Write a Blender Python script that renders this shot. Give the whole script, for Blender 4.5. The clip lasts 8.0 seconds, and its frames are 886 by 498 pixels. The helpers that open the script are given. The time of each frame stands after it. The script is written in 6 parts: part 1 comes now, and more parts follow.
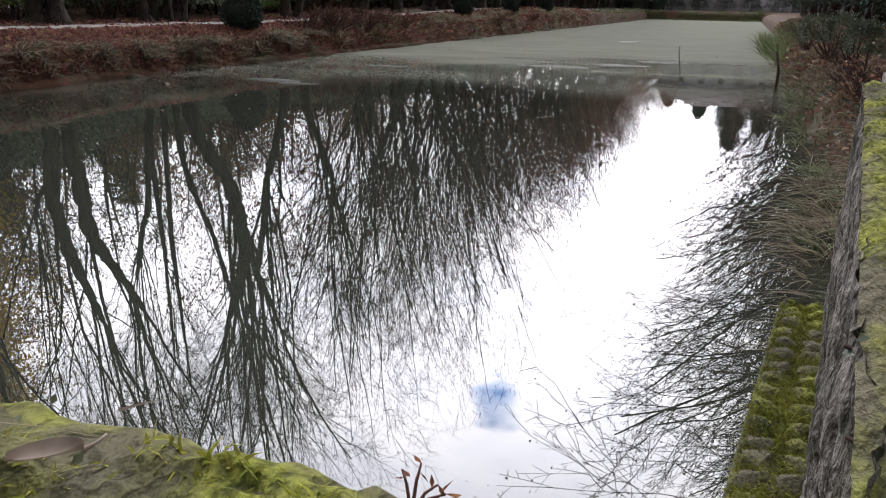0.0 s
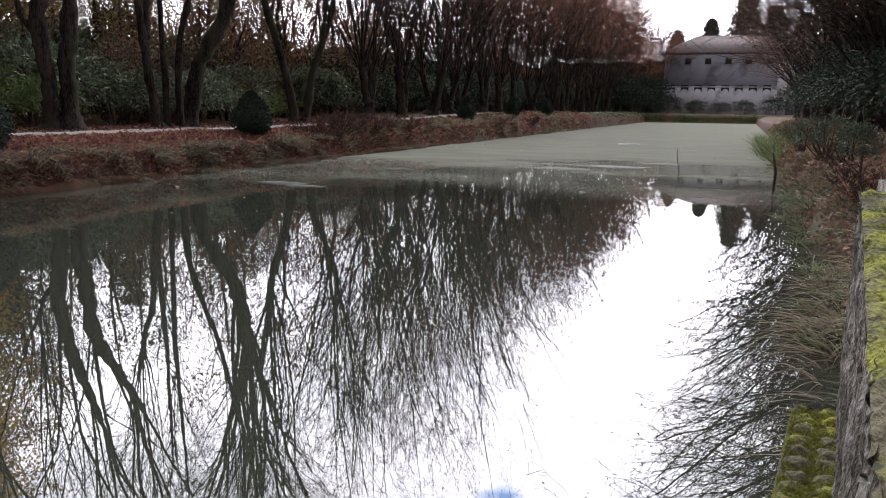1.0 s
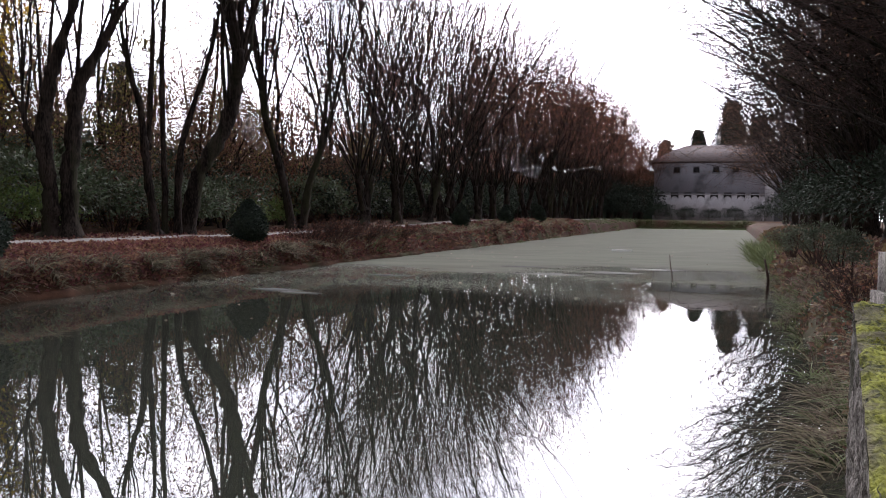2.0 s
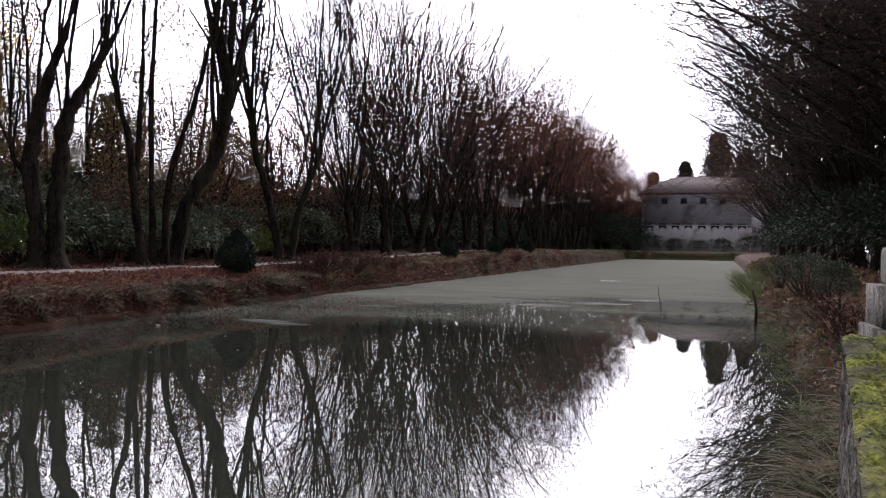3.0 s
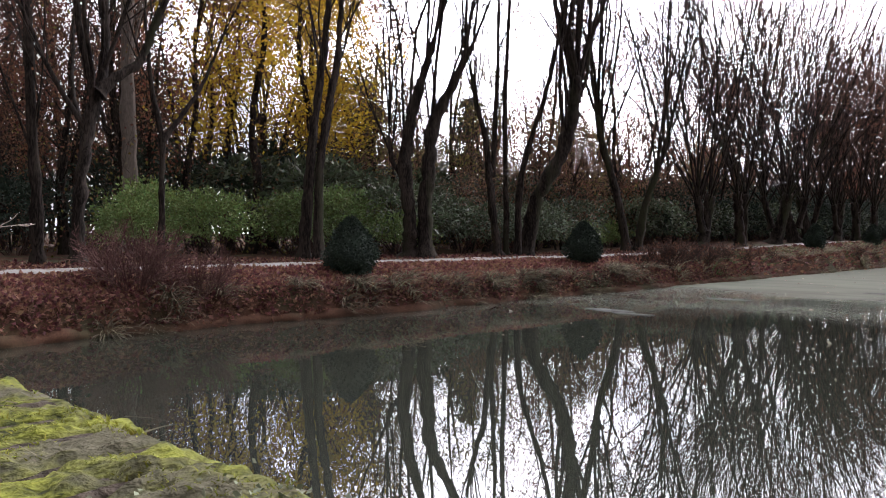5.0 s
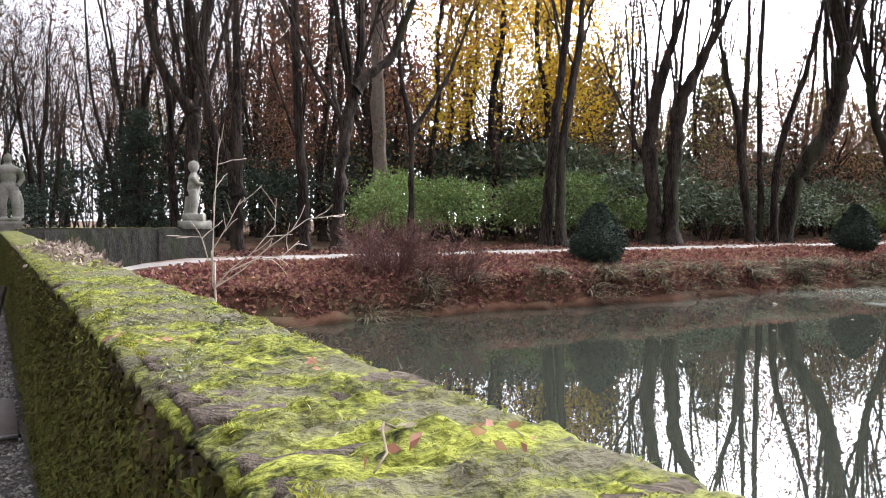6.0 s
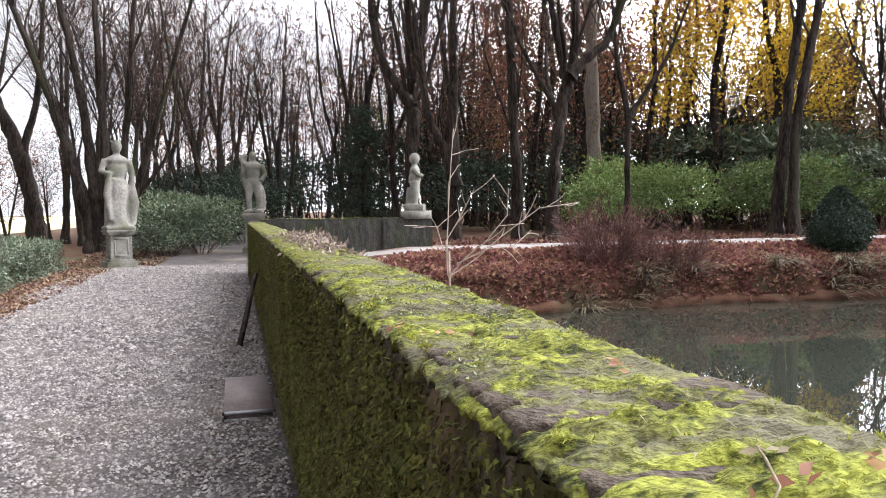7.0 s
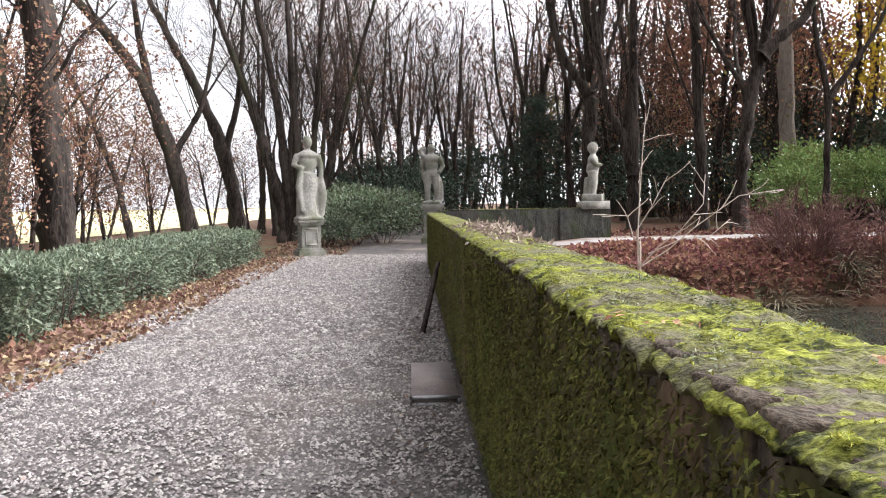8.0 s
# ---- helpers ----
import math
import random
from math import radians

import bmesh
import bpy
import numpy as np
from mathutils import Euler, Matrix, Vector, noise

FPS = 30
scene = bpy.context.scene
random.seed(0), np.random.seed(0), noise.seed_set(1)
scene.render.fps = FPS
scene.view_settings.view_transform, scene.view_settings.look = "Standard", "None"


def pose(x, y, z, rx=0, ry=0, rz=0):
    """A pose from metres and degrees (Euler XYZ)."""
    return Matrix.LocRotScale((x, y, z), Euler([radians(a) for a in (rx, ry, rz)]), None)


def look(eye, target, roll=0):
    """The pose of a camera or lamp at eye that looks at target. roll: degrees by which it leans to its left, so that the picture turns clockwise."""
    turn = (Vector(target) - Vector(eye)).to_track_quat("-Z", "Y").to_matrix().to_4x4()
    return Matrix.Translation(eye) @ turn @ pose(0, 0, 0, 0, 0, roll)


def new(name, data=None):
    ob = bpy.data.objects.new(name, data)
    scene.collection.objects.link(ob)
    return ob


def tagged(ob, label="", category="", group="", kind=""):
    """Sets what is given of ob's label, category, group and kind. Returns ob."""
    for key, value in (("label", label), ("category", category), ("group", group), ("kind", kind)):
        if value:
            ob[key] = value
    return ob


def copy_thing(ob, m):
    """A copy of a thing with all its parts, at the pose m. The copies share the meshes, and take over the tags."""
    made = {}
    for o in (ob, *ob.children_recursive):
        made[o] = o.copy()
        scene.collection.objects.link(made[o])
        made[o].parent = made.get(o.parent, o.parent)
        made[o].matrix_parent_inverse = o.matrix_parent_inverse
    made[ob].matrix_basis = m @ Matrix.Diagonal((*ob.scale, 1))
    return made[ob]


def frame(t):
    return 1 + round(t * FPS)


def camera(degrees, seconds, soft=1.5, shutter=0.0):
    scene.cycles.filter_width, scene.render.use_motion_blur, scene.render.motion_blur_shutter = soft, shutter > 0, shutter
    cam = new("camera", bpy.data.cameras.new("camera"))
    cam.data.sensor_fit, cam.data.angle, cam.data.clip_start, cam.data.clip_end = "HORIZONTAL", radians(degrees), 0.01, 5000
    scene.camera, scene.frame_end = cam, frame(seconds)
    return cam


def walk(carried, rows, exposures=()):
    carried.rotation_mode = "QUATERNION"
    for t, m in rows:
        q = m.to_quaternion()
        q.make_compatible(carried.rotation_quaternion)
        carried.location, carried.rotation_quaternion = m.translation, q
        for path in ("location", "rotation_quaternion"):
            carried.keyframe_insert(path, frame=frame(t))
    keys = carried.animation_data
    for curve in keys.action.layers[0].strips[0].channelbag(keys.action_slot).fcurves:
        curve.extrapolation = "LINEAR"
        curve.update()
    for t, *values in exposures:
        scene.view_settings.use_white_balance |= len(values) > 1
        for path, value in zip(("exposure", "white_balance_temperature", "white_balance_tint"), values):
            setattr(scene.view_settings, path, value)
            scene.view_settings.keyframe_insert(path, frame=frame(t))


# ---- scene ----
cam = camera(58.9, 8.0, soft=1.1)
PATH = [
    (0, (-0.017, -0.227, 1.169), (-0.639, 1.578, 0.574), 1.1),
    (0.5, (-0.021, -0.232, 1.181), (-0.66, 1.595, 0.678), 0.9),
    (1, (-0.025, -0.258, 1.199), (-0.679, 1.599, 0.847), 0.8),
    (1.5, (-0.025, -0.255, 1.208), (-0.682, 1.622, 0.996), 0.7),
    (2, (-0.025, -0.266, 1.219), (-0.68, 1.622, 1.134), 0.7),
    (2.2, (-0.023, -0.271, 1.231), (-0.675, 1.62, 1.189), 0.7),
    (3.5, (-0.021, -0.201, 1.215), (-0.646, 1.698, 1.213), 0.8),
    (4, (0.022, -0.211, 1.214), (-0.768, 1.626, 1.21), 0.8),
    (4.5, (0.162, -0.267, 1.195), (-0.952, 1.393, 1.178), 0.7),
    (5, (0.136, -0.337, 1.184), (-1.239, 1.116, 1.149), 0.4),
    (6.3, (-0.432, -0.487, 1.197), (-2.236, 0.373, 1.115), -0.2),
    (6.5, (-0.441, -0.499, 1.197), (-2.288, 0.265, 1.109), -0.4),
    (7, (-0.454, -0.534, 1.196), (-2.385, -0.022, 1.098), -0.6),
    (7.5, (-0.472, -0.573, 1.19), (-2.452, -0.312, 1.082), -0.9),
    (8, (-0.489, -0.597, 1.187), (-2.485, -0.519, 1.072), -0.9),
]
EXPOSURES = [(0.0, -1.38, 6250, 16), (1.0, -1.25, 6250, 18), (2.0, -1.5, 6200, 21), (3.5, -1.93, 6200, 23), (4.5, -2.05, 6200, 23), (5.0, -1.05, 6200, 19), (6.3, -0.02, 6150, 14), (7.0, 0.0, 6200, 14), (8.0, 0.0, 6300, 13)]
walk(cam, [(t, look(eye, target, roll)) for t, eye, target, roll in PATH], EXPOSURES)

# ---- world and sun ----
SUN_TURN, SUN_HIGH = 14.0, 21.0      # degrees left of the canal's axis, and up
world = bpy.data.worlds.new("sky")
scene.world = world
world.use_nodes = True
wn, wl = world.node_tree.nodes, world.node_tree.links
sky = wn.new("ShaderNodeTexSky")
sky.sky_type, sky.sun_disc = "NISHITA", False
sky.sun_elevation, sky.sun_rotation = radians(SUN_HIGH), radians(-SUN_TURN)
coords = wn.new("ShaderNodeTexCoord")
stretch = wn.new("ShaderNodeMapping")
stretch.inputs["Scale"].default_value = (1.0, 1.0, 2.2)
clouds = wn.new("ShaderNodeTexNoise")
clouds.inputs["Scale"].default_value, clouds.inputs["Detail"].default_value = 3.0, 6.0
cover = wn.new("ShaderNodeValToRGB")
cover.color_ramp.elements[0].position, cover.color_ramp.elements[1].position = 0.12, 0.26
shade = wn.new("ShaderNodeMixRGB")
shade.inputs[1].default_value, shade.inputs[2].default_value = (11.2, 11.4, 12.0, 1), (13.6, 13.5, 13.5, 1)
mixed = wn.new("ShaderNodeMixRGB")
wl.new(coords.outputs["Generated"], stretch.inputs[0])
wl.new(stretch.outputs[0], clouds.inputs["Vector"])
wl.new(clouds.outputs["Fac"], cover.inputs[0])
billow = wn.new("ShaderNodeTexNoise")
billow.inputs["Scale"].default_value, billow.inputs["Detail"].default_value = 7.0, 7.0
wl.new(stretch.outputs[0], billow.inputs["Vector"])
puffs = wn.new("ShaderNodeMapRange")
puffs.inputs["From Min"].default_value, puffs.inputs["From Max"].default_value = 0.36, 0.62
wl.new(billow.outputs["Fac"], puffs.inputs[0])
wl.new(puffs.outputs[0], shade.inputs[0])
# a gap of blue in the cloud, half up the sky
gap_way = wn.new("ShaderNodeVectorMath")
gap_way.operation = "DOT_PRODUCT"
gap_way.inputs[1].default_value = (-0.2176, 0.8506, 0.4786)
wl.new(coords.outputs["Generated"], gap_way.inputs[0])
ragged = wn.new("ShaderNodeMath")
ragged.operation = "MULTIPLY_ADD"
ragged.inputs[1].default_value = 0.004
wl.new(billow.outputs["Fac"], ragged.inputs[0]), wl.new(gap_way.outputs["Value"], ragged.inputs[2])
gap = wn.new("ShaderNodeMapRange")
gap.inputs["From Min"].default_value, gap.inputs["From Max"].default_value = 1.0013, 1.0020
gap.inputs["To Min"].default_value, gap.inputs["To Max"].default_value = 1.0, 0.0
wl.new(ragged.outputs[0], gap.inputs[0])
covered = wn.new("ShaderNodeMath")
covered.operation = "MULTIPLY"
wl.new(cover.outputs[0], covered.inputs[0]), wl.new(gap.outputs[0], covered.inputs[1])
wl.new(covered.outputs[0], mixed.inputs[0])
deep = wn.new("ShaderNodeMixRGB")
deep.blend_type = "MULTIPLY"
deep.inputs[0].default_value, deep.inputs[2].default_value = 1.0, (2.8, 5.4, 11.0, 1)
wl.new(sky.outputs[0], deep.inputs[1])
wl.new(deep.outputs[0], mixed.inputs[1])
# thin cloud glows round the hidden sun
toward = wn.new("ShaderNodeVectorMath")
toward.operation = "DOT_PRODUCT"
toward.inputs[1].default_value = (-math.sin(radians(SUN_TURN)) * math.cos(radians(SUN_HIGH)), math.cos(radians(SUN_TURN)) * math.cos(radians(SUN_HIGH)), math.sin(radians(SUN_HIGH)))
wl.new(coords.outputs["Generated"], toward.inputs[0])
glow = wn.new("ShaderNodeMapRange")
glow.inputs["From Min"].default_value, glow.inputs["From Max"].default_value = 0.05, 1.0
wl.new(toward.outputs["Value"], glow.inputs[0])
power = wn.new("ShaderNodeMath")
power.operation = "POWER"
power.inputs[1].default_value = 2.6
wl.new(glow.outputs[0], power.inputs[0])
gain = wn.new("ShaderNodeMath")
gain.operation = "MULTIPLY_ADD"
gain.inputs[1].default_value, gain.inputs[2].default_value = 22.0, 0.95
wl.new(power.outputs[0], gain.inputs[0])
bright = wn.new("ShaderNodeVectorMath")
bright.operation = "SCALE"
wl.new(shade.outputs[0], bright.inputs[0])
wl.new(gain.outputs[0], bright.inputs["Scale"])
wl.new(bright.outputs[0], mixed.inputs[2])
wl.new(mixed.outputs[0], wn["Background"].inputs["Color"])
wn["Background"].inputs["Strength"].default_value = 0.1
sun = new("sun", bpy.data.lights.new("sun", "SUN"))
sun.data.energy, sun.data.angle, sun.data.color = 5.0, radians(1.5), (1.0, 0.94, 0.86)
a, b = radians(SUN_TURN), radians(SUN_HIGH)
sun.matrix_world = look((-math.sin(a) * math.cos(b) * 60, math.cos(a) * math.cos(b) * 60, math.sin(b) * 60), (0, 0, 0))


# ---- materials ----
def material(name, dark, light, scale=6.0, rough=0.85, bump=0.3, fine=60.0, vary=0.0, stain=None, stain_scale=0.7, stain_at=(0.5, 0.65), stretch=(1, 1, 1), metal=0.0, thin=0.0, sharp=0.18):
    m = bpy.data.materials.new(name)
    m.use_nodes = True
    n, l = m.node_tree.nodes, m.node_tree.links
    bs = n["Principled BSDF"]
    bs.inputs["Roughness"].default_value, bs.inputs["Metallic"].default_value = rough, metal
    bs.inputs["Specular IOR Level"].default_value = 0.08 if rough >= 0.85 else 0.3
    tc = n.new("ShaderNodeTexCoord")
    mp = n.new("ShaderNodeMapping")
    mp.inputs["Scale"].default_value = stretch
    l.new(tc.outputs["Object"], mp.inputs[0])
    big, small = n.new("ShaderNodeTexNoise"), n.new("ShaderNodeTexNoise")
    big.inputs["Scale"].default_value, big.inputs["Detail"].default_value = scale, 5
    small.inputs["Scale"].default_value, small.inputs["Detail"].default_value = fine, 3
    l.new(mp.outputs[0], big.inputs["Vector"]), l.new(mp.outputs[0], small.inputs["Vector"])
    fac = n.new("ShaderNodeMath")
    fac.operation = "MULTIPLY_ADD"
    fac.inputs[1].default_value, fac.inputs[2].default_value = 0.5, 0.0
    add = n.new("ShaderNodeMath")
    add.operation = "MULTIPLY_ADD"
    add.inputs[1].default_value = 0.5
    l.new(big.outputs["Fac"], fac.inputs[0])
    l.new(small.outputs["Fac"], add.inputs[0]), l.new(fac.outputs[0], add.inputs[2])
    spread = n.new("ShaderNodeMapRange")
    spread.inputs["From Min"].default_value, spread.inputs["From Max"].default_value = 0.5 - sharp, 0.5 + sharp
    l.new(add.outputs[0], spread.inputs[0])
    mix = n.new("ShaderNodeMixRGB")
    mix.inputs[1].default_value, mix.inputs[2].default_value = (*dark, 1), (*light, 1)
    l.new(spread.outputs[0], mix.inputs[0])
    out = mix.outputs[0]
    if stain:
        s = n.new("ShaderNodeTexNoise")
        s.inputs["Scale"].default_value, s.inputs["Detail"].default_value = stain_scale, 6
        r = n.new("ShaderNodeValToRGB")
        r.color_ramp.elements[0].position, r.color_ramp.elements[1].position = stain_at
        m2 = n.new("ShaderNodeMixRGB")
        m2.inputs[2].default_value = (*stain, 1)
        l.new(mp.outputs[0], s.inputs["Vector"]), l.new(s.outputs["Fac"], r.inputs[0])
        l.new(r.outputs[0], m2.inputs[0]), l.new(out, m2.inputs[1])
        out = m2.outputs[0]
    if vary:
        info, isl, sm = n.new("ShaderNodeObjectInfo"), n.new("ShaderNodeNewGeometry"), n.new("ShaderNodeMath")
        sm.operation = "ADD"
        l.new(info.outputs["Random"], sm.inputs[0]), l.new(isl.outputs["Random Per Island"], sm.inputs[1])
        rng = n.new("ShaderNodeMapRange")
        rng.inputs["From Max"].default_value = 2.0
        rng.inputs["To Min"].default_value, rng.inputs["To Max"].default_value = 1 - vary, 1 + vary
        l.new(sm.outputs[0], rng.inputs[0])
        hs = n.new("ShaderNodeHueSaturation")
        hue = n.new("ShaderNodeMapRange")
        hue.inputs["To Min"].default_value, hue.inputs["To Max"].default_value = 0.5 - vary * 0.05, 0.5 + vary * 0.05
        l.new(isl.outputs["Random Per Island"], hue.inputs[0]), l.new(hue.outputs[0], hs.inputs["Hue"])
        l.new(rng.outputs[0], hs.inputs["Value"]), l.new(out, hs.inputs["Color"])
        out = hs.outputs[0]
    l.new(out, bs.inputs["Base Color"])
    if bump:
        bp = n.new("ShaderNodeBump")
        bp.inputs["Strength"].default_value, bp.inputs["Distance"].default_value = bump, 0.02
        l.new(add.outputs[0], bp.inputs["Height"]), l.new(bp.outputs[0], bs.inputs["Normal"])
    if thin:
        tr = n.new("ShaderNodeBsdfTranslucent")
        ms = n.new("ShaderNodeMixShader")
        ms.inputs[0].default_value = thin
        l.new(out, tr.inputs["Color"])
        l.new(bs.outputs[0], ms.inputs[1]), l.new(tr.outputs[0], ms.inputs[2])
        l.new(ms.outputs[0], n["Material Output"].inputs["Surface"])
    return m


LITTER = material("leaf_litter", (0.022, 0.012, 0.008), (0.11, 0.055, 0.034), 3, 0.95, 0.8, 38, stain=(0.06, 0.055, 0.03), stain_scale=0.5)
GRAVEL = material("gravel", (0.024, 0.02, 0.018), (0.115, 0.104, 0.098), 2.5, 0.9, 0.9, 70, stain=(0.17, 0.14, 0.115), stain_scale=0.45, stain_at=(0.52, 0.72))
PATHDIRT = material("path_dirt", (0.19, 0.17, 0.155), (0.33, 0.31, 0.295), 1.5, 0.95, 0.4, 40, stain=(0.16, 0.10, 0.07), stain_scale=0.8, stain_at=(0.55, 0.7))
PEBBLE = material("pebble", (0.035, 0.03, 0.028), (0.26, 0.236, 0.222), 8, 0.85, 0.2, 80, vary=0.9)
BRICK = material("old_brick", (0.03, 0.025, 0.02), (0.10, 0.075, 0.056), 14, 0.92, 1.0, 90, vary=0.45, stain=(0.06, 0.062, 0.025), stain_scale=11)
WALLFACE = material("overgrown_wall", (0.018, 0.014, 0.009), (0.11, 0.078, 0.05), 5, 0.95, 0.9, 45, stain=(0.06, 0.066, 0.02), stain_scale=3.0, stain_at=(0.42, 0.6), stretch=(1, 1, 0.35), sharp=0.1)
STONEFACE = material("weathered_stone_face", (0.035, 0.031, 0.026), (0.22, 0.205, 0.185), 16, 0.92, 1.0, 120, stain=(0.05, 0.05, 0.035), stain_scale=7, stretch=(1, 1, 0.7), sharp=0.1)
MOSS = material("moss", (0.02, 0.023, 0.008), (0.18, 0.19, 0.033), 14, 0.95, 1.0, 130, stain=(0.085, 0.078, 0.05), stain_scale=8.0, stain_at=(0.46, 0.58), stretch=(1, 0.55, 1), sharp=0.1)
MOSSBLADE = material("moss_shoots", (0.045, 0.052, 0.012), (0.24, 0.24, 0.036), 6, 0.9, 0, 60, vary=0.5, thin=0.3)
WETWALL = material("wet_dark_masonry", (0.012, 0.012, 0.010), (0.065, 0.06, 0.052), 5, 0.8, 0.9, 40, stain=(0.03, 0.036, 0.016), stain_scale=2.5, stretch=(1, 1, 0.5))
MOSSDARK = material("dark_moss", (0.014, 0.012, 0.007), (0.12, 0.118, 0.028), 4, 0.95, 0.8, 60, vary=0.75, stretch=(1, 1, 0.5))
STONE = material("statue_stone", (0.12, 0.116, 0.1), (0.34, 0.325, 0.29), 7, 0.9, 0.7, 50, stain=(0.10, 0.105, 0.07), stain_scale=3.5, stain_at=(0.48, 0.66))
BARK = material("bark", (0.010, 0.008, 0.007), (0.052, 0.041, 0.034), 5, 0.95, 1.0, 30, stain=(0.034, 0.036, 0.02), stain_scale=1.4, stain_at=(0.55, 0.7), stretch=(1, 1, 0.2), sharp=0.09)
BARKPALE = material("pale_bark", (0.11, 0.09, 0.075), (0.26, 0.22, 0.19), 4, 0.95, 0.9, 30, stretch=(1, 1, 0.25))
TWIG = material("twig", (0.028, 0.019, 0.016), (0.10, 0.066, 0.056), 3, 0.9, 0, 20, vary=0.3)
TWIGRED = material("russet_twig", (0.075, 0.04, 0.036), (0.2, 0.11, 0.095), 3, 0.9, 0, 20, vary=0.3)
TWIGPALE = material("pale_twig", (0.25, 0.2, 0.16), (0.45, 0.38, 0.32), 3, 0.85, 0, 20, vary=0.2)
LEAFBROWN = material("dry_leaf", (0.12, 0.06, 0.038), (0.29, 0.16, 0.10), 5, 0.8, 0, 30, vary=0.5, thin=0.35)
LEAFRUST = material("rust_leaf", (0.12, 0.05, 0.032), (0.28, 0.125, 0.075), 5, 0.8, 0, 30, vary=0.4, thin=0.6)
LEAFFALL = material("fallen_leaf", (0.05, 0.022, 0.018), (0.29, 0.128, 0.098), 9, 0.8, 0, 40, vary=0.8, thin=0.35)
LEAFGOLD = material("golden_leaf", (0.42, 0.26, 0.02), (0.72, 0.50, 0.05), 5, 0.8, 0, 30, vary=0.3, thin=0.5)
LEAFGREEN = material("green_leaf", (0.06, 0.10, 0.028), (0.23, 0.30, 0.095), 2, 0.6, 0, 30, vary=0.7, thin=0.25)
LEAFOLIVE = material("olive_autumn_leaf", (0.09, 0.08, 0.02), (0.26, 0.21, 0.055), 3, 0.7, 0, 30, vary=0.5, thin=0.4)
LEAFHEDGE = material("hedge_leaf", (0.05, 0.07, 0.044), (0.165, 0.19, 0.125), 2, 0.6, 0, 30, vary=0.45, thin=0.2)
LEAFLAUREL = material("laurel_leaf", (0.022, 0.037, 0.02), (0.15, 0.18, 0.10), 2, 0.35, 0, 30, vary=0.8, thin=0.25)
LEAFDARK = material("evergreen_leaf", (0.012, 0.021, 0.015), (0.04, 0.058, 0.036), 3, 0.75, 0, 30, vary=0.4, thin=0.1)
LEAFTAN = material("tan_dead_leaf", (0.06, 0.036, 0.025), (0.25, 0.155, 0.1), 9, 0.8, 0, 40, vary=0.8, thin=0.2)
LEAFGREY = material("grey_dead_leaf", (0.07, 0.05, 0.038), (0.26, 0.205, 0.165), 9, 0.8, 0, 40, vary=0.7, thin=0.2)
LICHEN = material("pale_lichen", (0.12, 0.135, 0.08), (0.27, 0.29, 0.2), 9, 0.9, 0, 40, vary=0.4)
GRASSDRY = material("dry_grass", (0.05, 0.038, 0.026), (0.28, 0.235, 0.165), 4, 0.85, 0, 30, vary=0.8, thin=0.35)
GRASSGREEN = material("green_grass", (0.035, 0.05, 0.018), (0.17, 0.2, 0.085), 4, 0.7, 0, 30, vary=0.4, thin=0.3)
# the bluish cast of both plasters is distance haze put into colour
PLASTER = material("grey_plaster", (0.2, 0.2, 0.225), (0.31, 0.31, 0.34), 0.4, 0.9, 0.2, 5, stain=(0.1, 0.1, 0.11), stain_scale=0.25)
WHITEWALL = material("white_plaster", (0.45, 0.445, 0.47), (0.72, 0.715, 0.74), 0.4, 0.9, 0.2, 5, stain=(0.3, 0.29, 0.3), stain_scale=0.5)
ROOF = material("clay_roof", (0.07, 0.06, 0.06), (0.13, 0.105, 0.10), 1.5, 0.9, 0.4, 8)
DARKHOLE = material("dark_opening", (0.01, 0.01, 0.012), (0.03, 0.03, 0.03), 2, 0.4, 0)
METAL = material("dull_metal", (0.2, 0.2, 0.2), (0.4, 0.4, 0.4), 9, 0.45, 0.2, 60, metal=0.7)
SLATE = material("brown_slab", (0.10, 0.08, 0.075), (0.2, 0.165, 0.15), 6, 0.7, 0.3, 60)
FIELD = material("pale_field", (0.25, 0.24, 0.13), (0.42, 0.38, 0.22), 0.2, 0.95, 0.2, 3)
WHITE = material("white_plastic", (0.7, 0.7, 0.7), (0.85, 0.85, 0.85), 3, 0.5, 0)


